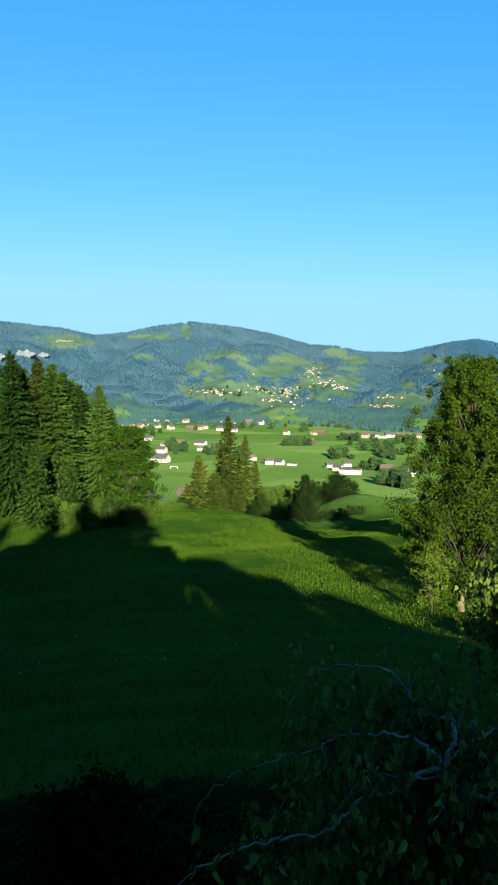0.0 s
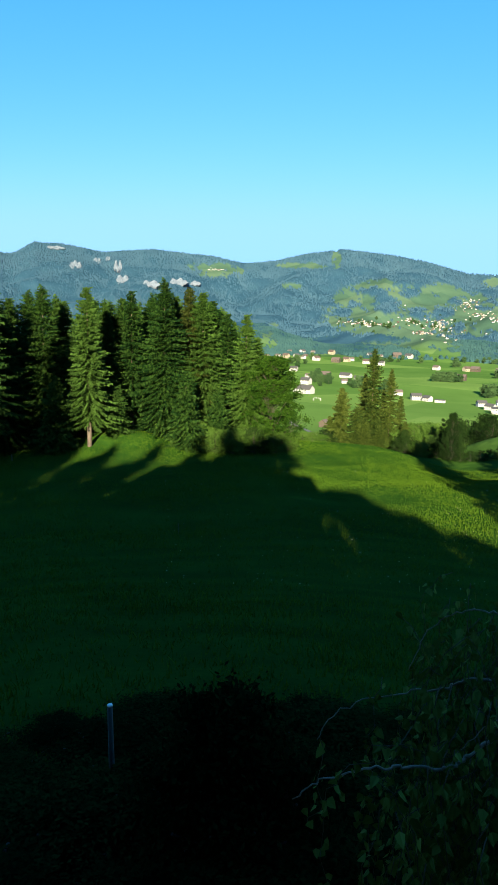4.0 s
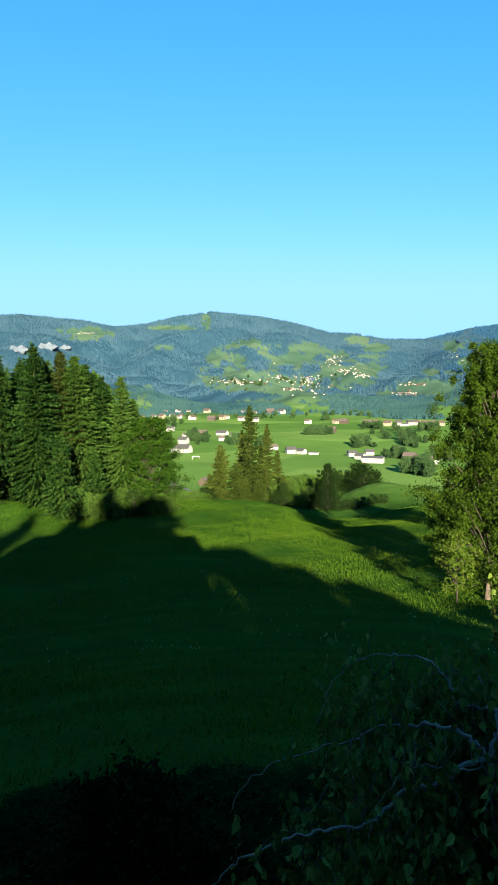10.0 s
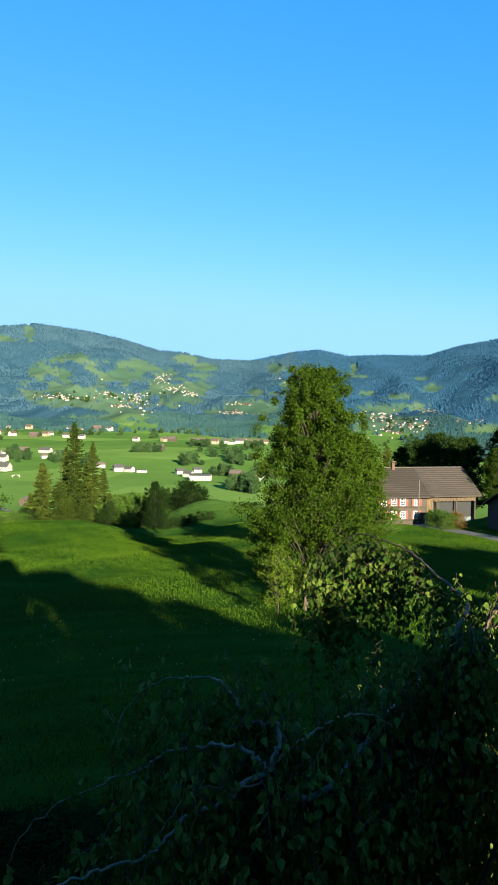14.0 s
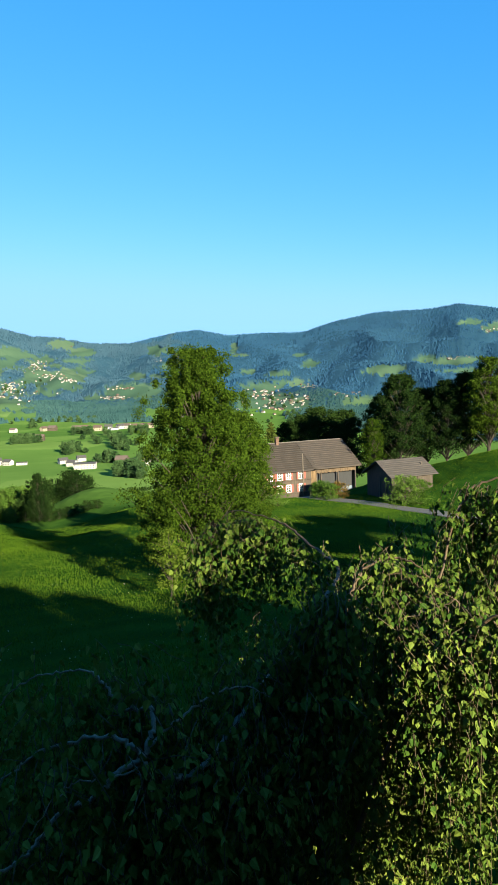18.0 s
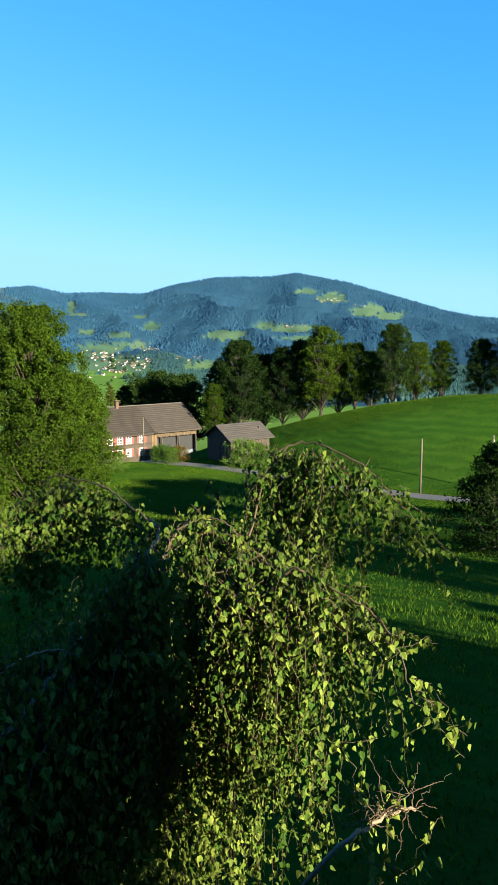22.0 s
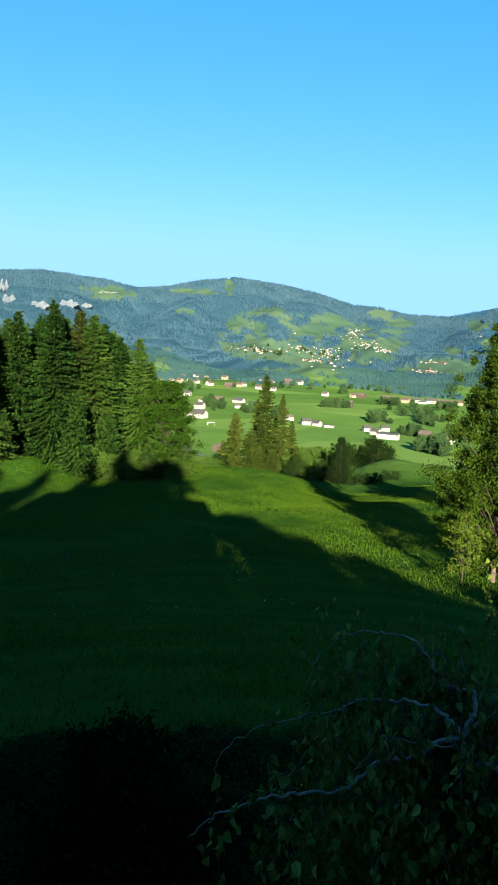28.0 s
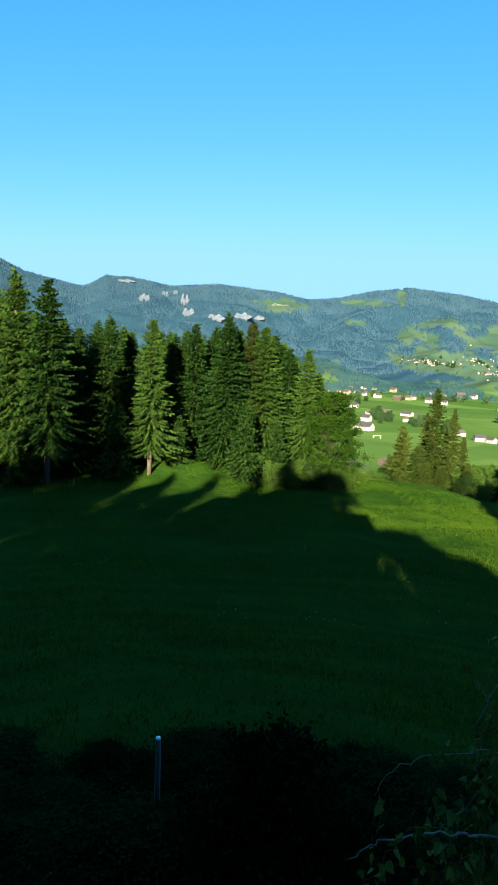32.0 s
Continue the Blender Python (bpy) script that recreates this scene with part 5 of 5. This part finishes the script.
# ---------------------------------------------------------------- the weeping birch before the window
def toward(eye, az, el, d):
    """A place d metres from an eye, at a bearing and a height angle."""
    a, e = radians(az), radians(el)
    return Vector((eye[0] + d * math.sin(a) * math.cos(e), eye[1] + d * math.cos(a) * math.cos(e), EYE + eye[2] + d * math.sin(e)))


def curve_through(pts, steps=6):
    """A smooth run of points through the given ones."""
    out = []
    for i in range(len(pts) - 1):
        p = [pts[max(0, min(len(pts) - 1, i + j))] for j in (-1, 0, 1, 2)]
        for k in range(steps):
            t = k / steps
            out.append(0.5 * ((2 * p[1]) + (p[2] - p[0]) * t + (2 * p[0] - 5 * p[1] + 4 * p[2] - p[3]) * t * t + (3 * p[1] - p[0] - 3 * p[2] + p[3]) * t ** 3))
    out.append(pts[-1])
    return out


BIRCH = thing("weeping_birch", "weeping birch with pale crooked limbs and hanging leafy twigs", "birch tree")
O, E19, E21 = (0, 0, 0), (0.213, 0.022, 0.0), (0.281, -0.07, 0.0)
br = random.Random(9)


def limb(points, r0, r1, mat=None, label="", name="limb"):
    run = curve_through(points, 7)
    n = len(run)
    run = [p + Vector((br.gauss(0, 1), br.gauss(0, 1), br.gauss(0, 1))) * 0.004 for p in run]
    rad = [(r0 + (r1 - r0) * (i / (n - 1)) ** 0.8) * (1 + 0.10 * math.sin(i * 1.9)) for i in range(n)]
    rad = [q * 0.48 for q in rad]
    part(name, tubes_mesh(name, [(run, rad, 8)]), mat or M_BIRCHBARK, BIRCH, label)
    return run


J = toward(O, 17.3, -29.2, 2.49)
BASE = Vector((0.80, 2.30, ground_at(0.8, 2.3) - 0.2))
limb([BASE, BASE + Vector((-0.05, -0.05, 1.0)), Vector((0.70, 2.14, EYE - 1.7)), J], 0.075, 0.034, name="trunk")
LIMB_A = limb([J] + [toward(O, a, e, d) for a, e, d in ((15.7, -27.9, 2.5), (13.1, -27.4, 2.55), (11.2, -27.6, 2.6), (8.2, -27.9, 2.65), (6.2, -28.9, 2.7), (2.2, -29.9, 2.75), (-2.9, -31.7, 2.8), (-5.0, -34, 2.8))], 0.021, 0.003)
LIMB_B = limb([J] + [toward(O, a, e, d) for a, e, d in ((15.2, -30, 2.46), (12.8, -31.6, 2.44), (10.8, -31.9, 2.42), (8.3, -33.8, 2.38), (6.8, -34.6, 2.35), (3.2, -35.2, 2.3), (.2, -35.7, 2.28), (-4.4, -37, 2.25), (-7.1, -38.6, 2.25))], 0.023, 0.004)
LIMB_C = limb([J] + [toward(O, a, e, d) for a, e, d in ((18.0, -27.5, 2.52), (17.9, -25.9, 2.55), (16.4, -25.8, 2.6), (15, -25.5, 2.62), (14.3, -24.4, 2.66), (13.3, -23.3, 2.7), (12.1, -22.6, 2.75), (9.6, -22.5, 2.8), (7.1, -22.8, 2.85), (4.4, -24.8, 2.9), (3.0, -28, 2.9))], 0.02, 0.004)
LIMB_D = limb([J] + [toward(O, a, e, d) for a, e, d in ((18.6, -27.8, 2.55), (20.7, -26.4, 2.65), (23.0, -25.0, 2.75), (25.5, -24.6, 2.85), (28.0, -25.6, 2.9), (29.5, -28.5, 2.9))], 0.014, 0.004)
limb([J + Vector((0.0, 0, -0.02))] + [toward(O, a, e, d) for a, e, d in ((14.0, -30.4, 2.4), (11.5, -30.3, 2.38), (9.5, -31.6, 2.35), (7.0, -34.5, 2.35))], 0.008, 0.002)
LIMB_E0 = limb([Vector((0.72, 2.16, EYE - 1.62))] + [toward(E19, a, e, d) for a, e, d in ((13.6, -31.9, 2.5), (16.3, -31.6, 2.55), (19.2, -29.5, 2.65), (22.6, -25.7, 2.85), (26.5, -22.2, 3.15))], 0.028, 0.018)
LIMB_E1 = limb([toward(E19, a, e, d) for a, e, d in ((26.5, -22.2, 3.15), (28.6, -19.1, 3.5), (30.2, -16.7, 3.85), (29.8, -15.6, 3.98), (27.3, -13.6, 4.2), (25.4, -12.1, 4.4), (23.3, -11.4, 4.55), (20.9, -11.0, 4.7),
                                                         (19.3, -13.2, 4.75), (18.9, -17.0, 4.75))], 0.030, 0.004, M_TWIG)
FORK = toward(E21, 29.0, -18.4, 3.2)
limb([Vector((0.75, 2.2, EYE - 2.1)), Vector((1.25, 2.35, EYE - 1.85)), Vector((1.6, 2.6, EYE - 1.5)), FORK], 0.03, 0.013, M_TWIG)
ARC_1 = limb([FORK] + [toward(E21, a, e, d) for a, e, d in ((29.9, -16.8, 3.2), (31.6, -15.2, 3.2), (33.4, -15.0, 3.2), (35.2, -15.8, 3.15), (37.2, -18.5, 3.1), (38.4, -22.0, 3.05))], 0.018, 0.004, M_TWIG)
for k in range(5):
    a, e, d = 31.0 + 0.7 * k, -15.2 - 0.5 * k + 0.5 * (k % 2), 3.22 + 0.05 * (k % 3)
    limb([FORK, toward(E21, (29.4 + a) / 2, e - 0.6, d), toward(E21, a + 1.2, e, d - 0.03), toward(E21, a + 3.2, e - 1.4, d - 0.08), toward(E21, a + 4.4 + 0.3 * k, e - 4.0 - 0.4 * k, d - 0.12)], 0.006, 0.002, M_TWIG, name="arching_twig")
MAST = Vector((1.75, 2.25, EYE - 1.5))
limb([Vector((0.8, 2.2, EYE - 2.4)), Vector((1.35, 2.2, EYE - 2.1)), MAST, toward(E21, 38.0, -12.0, 3.35)], 0.032, 0.012, M_TWIG)
ARC_2 = limb([toward(E21, 38.0, -12.0, 3.35)] + [toward(E21, a, e, d) for a, e, d in ((39.4, -9.4, 3.35), (41.3, -8.5, 3.35), (43.8, -8.8, 3.3), (47.2, -10.6, 3.25), (49.6, -13.0, 3.2), (51.6, -14.9, 3.2))], 0.016, 0.004, M_TWIG)
ARC_3 = limb([MAST] + [toward(E21, a, e, d) for a, e, d in ((40.0, -19.9, 2.9), (42.2, -20.2, 2.85), (45.4, -21.4, 2.8), (48.6, -23.2, 2.75), (50.6, -26.0, 2.7), (52.0, -29.5, 2.65))], 0.017, 0.004, M_TWIG)
ARC_4 = limb([MAST, toward(E21, 38.0, -19, 2.95), toward(E21, 36.0, -19.0, 2.95), toward(E21, 33.0, -20.0, 2.9)], 0.011, 0.003, M_TWIG)
LIMB_H = limb([Vector((1.2, 1.8, EYE - 2.6))] + [toward(E21, a, e, d) for a, e, d in ((44.0, -41.0, 2.5), (48.0, -38.6, 2.6), (50.4, -37.2, 2.65), (52.4, -36.8, 2.7))], 0.02, 0.012, name="broken_limb")
for k in range(34):
    p = LIMB_H[br.randrange(12, len(LIMB_H))]
    d = Vector((br.gauss(0, 0.10), br.gauss(0, 0.10), br.gauss(0.0, 0.06)))
    limb([p, p + d * 0.5 + Vector((0, 0, 0.02)), p + d * 1.2], 0.005, 0.0012, M_TWIG, name="bare_twig")


def leaf_mesh(name, centres, along, across, size):
    """Pointed, folded birch leaves in one mesh: six corners and two blades each."""
    n = len(centres)
    up = np.cross(along, across)
    shape = ((0, 0, 0), (-0.40, 0.22, 0.07), (-0.27, 0.62, 0.05), (0, 1.05, -0.05), (0.40, 0.22, 0.07), (0.27, 0.62, 0.05))
    v = np.stack([centres + size * (across * x + along * y + up * z) for x, y, z in shape], 1).reshape(-1, 3)
    base = np.arange(n)[:, None] * 6
    f = np.stack([base + np.array([0, 4, 5, 3]), base + np.array([0, 3, 2, 1])], 1).reshape(-1, 4)
    return mesh_from(name, v, f.tolist())


def hanging(runs, count, lengths, rg, spread, first=0.0):
    """Twigs that hang from limbs: their paths."""
    out = []
    for _ in range(count):
        run = runs[int(rg.integers(len(runs)))]
        p = run[int(rg.uniform(first, 1.0) * (len(run) - 1))] + Vector(rg.normal(0, spread, 3) * np.array([1, 1, 0.35]))
        length = rg.uniform(*lengths)
        drift = Vector((rg.normal(0, 0.10), rg.normal(0, 0.10), 0))
        kick = Vector((rg.normal(0, 0.07), rg.normal(0, 0.07), 0.02))
        n = 9
        out.append([p + kick * min(1, 3 * k / n) + drift * (k / n) ** 1.5 + Vector((0.012 * math.sin(k * 2.1 + p.x * 9), 0.012 * math.cos(k * 1.7 + p.y * 9), -length * (k / n) ** 1.15)) for k in range(n + 1)])
    return out


def leaves_on(paths, rg, gap, sizes):
    c, al, ac, sz = [], [], [], []
    for run in paths:
        for i in range(1, len(run)):
            seg = run[i] - run[i - 1]
            for _ in range(max(1, int(round(seg.length / gap + rg.uniform(-0.4, 0.4))))):
                c.append(run[i - 1] + seg * rg.uniform() + Vector(rg.normal(0, 0.014, 3)))
                d = Vector((rg.normal(0, 0.55), rg.normal(0, 0.55), -1.0)).normalized()
                al.append(d)
                ac.append(d.cross(Vector(rg.normal(0, 1, 3))).normalized())
                sz.append(rg.uniform(*sizes))
    return np.array(c), np.array(al), np.array(ac), np.array(sz)[:, None]


bg_rng = np.random.default_rng(99)
cut = int(len(ARC_2) * 0.62)
tail = int(len(ARC_3) * 0.6)
right_twigs = (hanging([ARC_1], 95, (0.5, 1.6), bg_rng, 0.06, 0.16) + hanging([ARC_2[3:cut]], 70, (0.3, 1.2), bg_rng, 0.06) + hanging([ARC_2[cut:]], 34, (0.08, 0.32), bg_rng, 0.05)
               + hanging([ARC_3[:tail]], 64, (0.15, 0.75), bg_rng, 0.06, 0.1) + hanging([ARC_3[tail:]], 16, (0.05, 0.2), bg_rng, 0.03) + hanging([ARC_4], 60, (0.4, 1.3), bg_rng, 0.12)
               + hanging([ARC_1[9:], ARC_2[:cut], ARC_4, ARC_3[:20]], 130, (0.4, 1.4), bg_rng, 0.12))
behind = [[p + Vector((0.02, 0.5, -0.32)) for p in run] for run in (ARC_1[6:], ARC_2[:cut], ARC_4, ARC_3[:24])]
right_twigs += hanging(behind, 120, (0.4, 1.3), bg_rng, 0.16)
# mostly hidden twigs on the far side, added to keep sun off the meadow
far_side = [[p + Vector((0.05, 0.8, -0.62)) for p in run] for run in (ARC_1, ARC_4, ARC_3[:20])]
back_twigs = hanging(far_side, 420, (0.5, 1.6), bg_rng, 0.22)
veil = curve_through([toward(E19, a, e, d) for a, e, d in ((20.0, -27.0, 2.72), (23.5, -24.3, 2.85), (26.5, -20.8, 2.85), (29.0, -18.5, 2.75), (30.4, -18.0, 2.68))], 8)
# unseen inner twigs added where sun would pass through to the grass
shade_core = [Vector((2.02 + 0.06 * k, 3.35 + 0.05 * k, EYE - 1.78)) for k in range(9)]
back_twigs += hanging([shade_core], 240, (0.5, 1.9), bg_rng, 0.10)
outer = int(len(LIMB_E1) * 0.62)
arch_twigs = hanging([LIMB_E1[:outer]], 50, (0.12, 0.5), bg_rng, 0.03, 0.5) + hanging([LIMB_E1[outer:]], 105, (0.15, 0.85), bg_rng, 0.08)
dark_twigs = hanging([LIMB_A[:40], LIMB_B[:44], LIMB_C[:60], LIMB_D], 340, (0.25, 1.3), bg_rng, 0.14, 0.1) + hanging([LIMB_E0], 230, (0.4, 1.5), bg_rng, 0.10, 0.1) + hanging([veil], 140, (0.5, 1.7), bg_rng, 0.05)
for run in arch_twigs:
    for p in run:
        p.z -= 0.06
for run in right_twigs[:199]:
    for p in run:
        p.z -= 0.04
low_twigs = hanging([LIMB_H], 16, (0.1, 0.3), bg_rng, 0.22, 0.3)
for k, group_of in enumerate((right_twigs, arch_twigs, dark_twigs + back_twigs, low_twigs)):
    # the outermost twigs hang free, each by itself; the inner ones are one mass
    free = (150, 110, 0, 0)[k]
    for run in group_of[:free]:
        part("twig", tubes_mesh("twig", [(run, [0.0013 * (1 - 0.7 * i / 9) + 0.0004 for i in range(10)], 4)]), M_TWIG, BIRCH)
    part("inner_twig_mass", tubes_mesh("inner_twig_mass", [(run, [0.0013 * (1 - 0.7 * i / 9) + 0.0004 for i in range(10)], 4) for run in group_of[free:]]), M_TWIG, BIRCH)["kind"] = "stuff"
SIDE = [np.concatenate(q) for q in zip(leaves_on(right_twigs, bg_rng, 0.0175, (0.017, 0.039)), leaves_on(arch_twigs, bg_rng, 0.021, (0.028, 0.050)))]
BACK = leaves_on(dark_twigs + low_twigs + back_twigs, bg_rng, 0.026, (0.022, 0.046))
near = np.argsort(np.linalg.norm(SIDE[0] - np.array([0.28, -0.07, EYE]), axis=1) - 6 * SIDE[3][:, 0])
single, rest = near[:280], near[280:]
for key, (c, al, ac, sz) in (("leaves", [q[rest] for q in SIDE]), ("leaves", BACK)):
    part("leaves", leaf_mesh("leaves", c, al, ac, sz), M_BIRCH, BIRCH)["kind"] = "stuff"
one_leaf = leaf_mesh("leaf", np.zeros((1, 3)), np.array([[0, 1.0, 0]]), np.array([[1.0, 0, 0]]), 1.0)
one_leaf.materials.append(M_BIRCH)
for i in single:
    c, al, ac, sz = (q[i] for q in SIDE)
    up = np.cross(ac, al)
    ob = part("leaf", one_leaf, None, BIRCH)
    ob.matrix_basis = Matrix(((ac[0] * sz[0], al[0] * sz[0], up[0] * sz[0], c[0]), (ac[1] * sz[0], al[1] * sz[0], up[1] * sz[0], c[1]), (ac[2] * sz[0], al[2] * sz[0], up[2] * sz[0], c[2]), (0, 0, 0, 1)))

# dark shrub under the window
NEARBUSH = broadleaf("shrub", 1.5, (0.6, 0.7, 0.62, 0.45, 0.2), 61, "dark leafy shrub under the window, low copies fill in shade", M_DARKLEAF, 420, 60, 0.05, 0.17, stem=0.03, trunk_h=0.05, category="shrub")
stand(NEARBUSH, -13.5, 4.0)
# low ground cover over the bed below the window, copies added to deepen shade
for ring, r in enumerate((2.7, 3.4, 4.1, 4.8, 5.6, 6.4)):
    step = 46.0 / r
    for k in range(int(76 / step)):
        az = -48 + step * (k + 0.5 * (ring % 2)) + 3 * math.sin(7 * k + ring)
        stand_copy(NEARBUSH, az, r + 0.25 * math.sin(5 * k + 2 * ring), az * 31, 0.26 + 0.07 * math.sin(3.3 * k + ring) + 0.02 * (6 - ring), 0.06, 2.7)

# ---------------------------------------------------------------- grass and flowers of the meadow
def grass():
    g = np.random.default_rng(4)
    n = 130000
    az = np.radians(g.uniform(-44, 62, n))
    r = 3 + (95 + 32 * (az > radians(38))) * g.uniform(0, 1, n) ** 0.85
    x, y = r * np.sin(az), r * np.cos(az)
    keep = 0.5 + 0.5 * soft_noise(x / 3.1, y / 2.7) > g.uniform(0, 1, n) * 0.9
    x, y, r = x[keep], y[keep], r[keep]
    z = level(x, y) + EYE
    p = np.repeat(np.stack([x, y, z - 0.03], -1), 4, axis=0)
    m = len(p)
    p = p + np.stack([g.normal(0, 0.12, m), g.normal(0, 0.12, m), np.zeros(m)], -1)
    h = g.uniform(0.08, 0.26, m)[:, None] * np.repeat(0.5 + 0.7 * (0.5 + 0.5 * soft_noise(x / 6.0 + 4, y / 5.0)), 4)[:, None]
    a = g.uniform(0, 6.28, m)
    side = np.stack([np.cos(a), np.sin(a), np.zeros(m)], -1) * g.uniform(0.008, 0.022, m)[:, None]
    tip = p + np.stack([g.normal(0, 0.35, m), g.normal(0, 0.35, m), np.ones(m)], -1) * h
    # taller, coarser tufts where the meadow is unmown, towards its crest
    n2 = 640000
    az2 = np.radians(g.uniform(-36, 62, n2))
    r2 = 30 + (74 + 24 * (az2 > radians(36))) * g.uniform(0, 1, n2)
    x2, y2 = r2 * np.sin(az2), r2 * np.cos(az2)
    thick = smooth(r2, 30, 75) * (0.75 + 0.4 * soft_noise(x2 / 7.0 + 1, y2 / 6.0))
    some = g.uniform(0, 1, n2) < thick
    x2, y2, r2, n2 = x2[some], y2[some], r2[some], int(some.sum())
    q = np.stack([x2, y2, level(x2, y2) + EYE - 0.03], -1)
    a2 = g.uniform(0, 6.28, n2)
    side2 = np.stack([np.cos(a2), np.sin(a2), np.zeros(n2)], -1) * g.uniform(0.015, 0.055, n2)[:, None]
    tip2 = q + np.stack([g.normal(0, 0.25, n2), g.normal(0, 0.25, n2), np.ones(n2)], -1) * (g.uniform(0.10, 0.28, n2) * (0.6 + 0.5 * soft_noise(x2 / 4.0, y2 / 4.0)))[:, None]
    p, side, tip = np.vstack([p, q]), np.vstack([side, side2]), np.vstack([tip, tip2])
    me = tri_mesh("grass", np.stack([p - side, p + side, tip], 1))
    me.materials.append(M_GRASS)
    tagged(new("grass", me), "rough green grass tufts over the meadow", "grass", kind="stuff")
    n = 900
    az = np.radians(g.uniform(-20, 30, n))
    r = 46 + 30 * g.uniform(0, 1, n) - 26 * (g.uniform(0, 1, n) < 0.35)
    x, y = r * np.sin(az), r * np.cos(az)
    c = np.stack([x, y, level(x, y) + EYE + g.uniform(0.2, 0.4, n)], -1)
    me = tri_mesh("flowers", leaf_quads(c, 0.042, 0, 0.9), 4)
    me.materials.append(M_FLOWER)
    tagged(new("flowers", me), "scattered small white meadow flowers", "flowers", kind="stuff")


grass()


# pale cliffs in the far woods
def cliff(az, el, wide, high, seed):
    x, y = on_ground(az, el, 1500)
    r = math.hypot(x, y)
    w, h = r * radians(wide), r * radians(high)
    nx, nz = 14, 10
    cr = random.Random(seed)
    vs, fs = [], []
    for j in range(nz + 1):
        for i in range(nx + 1):
            u, v = i / nx - 0.5, j / nz
            s = 1 - 0.5 * abs(2 * v - 1) * cr.uniform(0.4, 1.2)
            vs.append((u * w * s, -8 + 1.3 * cr.gauss(0, 1) + 2.2 * h * (v - 0.5), (v - 0.5) * h * (1 + 0.3 * math.sin(u * 9 + seed)) + 2 + cr.gauss(0, 0.9)))
    for j in range(nz):
        for i in range(nx):
            a = j * (nx + 1) + i
            fs.append((a, a + 1, a + nx + 2, a + nx + 1))
    # closes the rock at the back, in the slope
    o = len(vs)
    for v in list(vs):
        vs.append((v[0], v[1] + 30, v[2] - 8))
    rim = [i for i in range(nx + 1)] + [(j + 1) * (nx + 1) + nx for j in range(nz)] + [nz * (nx + 1) + i for i in range(nx - 1, -1, -1)] + [j * (nx + 1) for j in range(nz - 1, 0, -1)]
    for k in range(len(rim)):
        a, b = rim[k], rim[(k + 1) % len(rim)]
        fs.append((b, a, a + o, b + o))
    me = mesh_from("cliff", vs, fs)
    me.materials.append(M_ROCK)
    ob = tagged(new("cliff", me), "pale limestone cliff showing among the spruces", "cliff", "cliffs")
    ob.matrix_basis = Matrix.Translation((x, y, ground_at(x, y) + 6)) @ Matrix.Rotation(radians(-az), 4, "Z")


for k, (az, el, w, h) in enumerate(((-28.7, 5.6, 1.5, 0.3), (-27.2, 4.3, 1.0, 0.75), (-25.5, 4.7, 0.7, 0.6), (-23.8, 4.3, 0.7, 1.1), (-23.4, 3.3, 1.1, 0.7), (-21.0, 3.0, 1.5, 0.6), (-18.7, 3.25, 1.6, 0.6), (-17.4, 3.2, 1.1, 0.4), (-24.6, 4.9, 0.4, 0.5))):
    cliff(az, el, w, h, 70 + k)
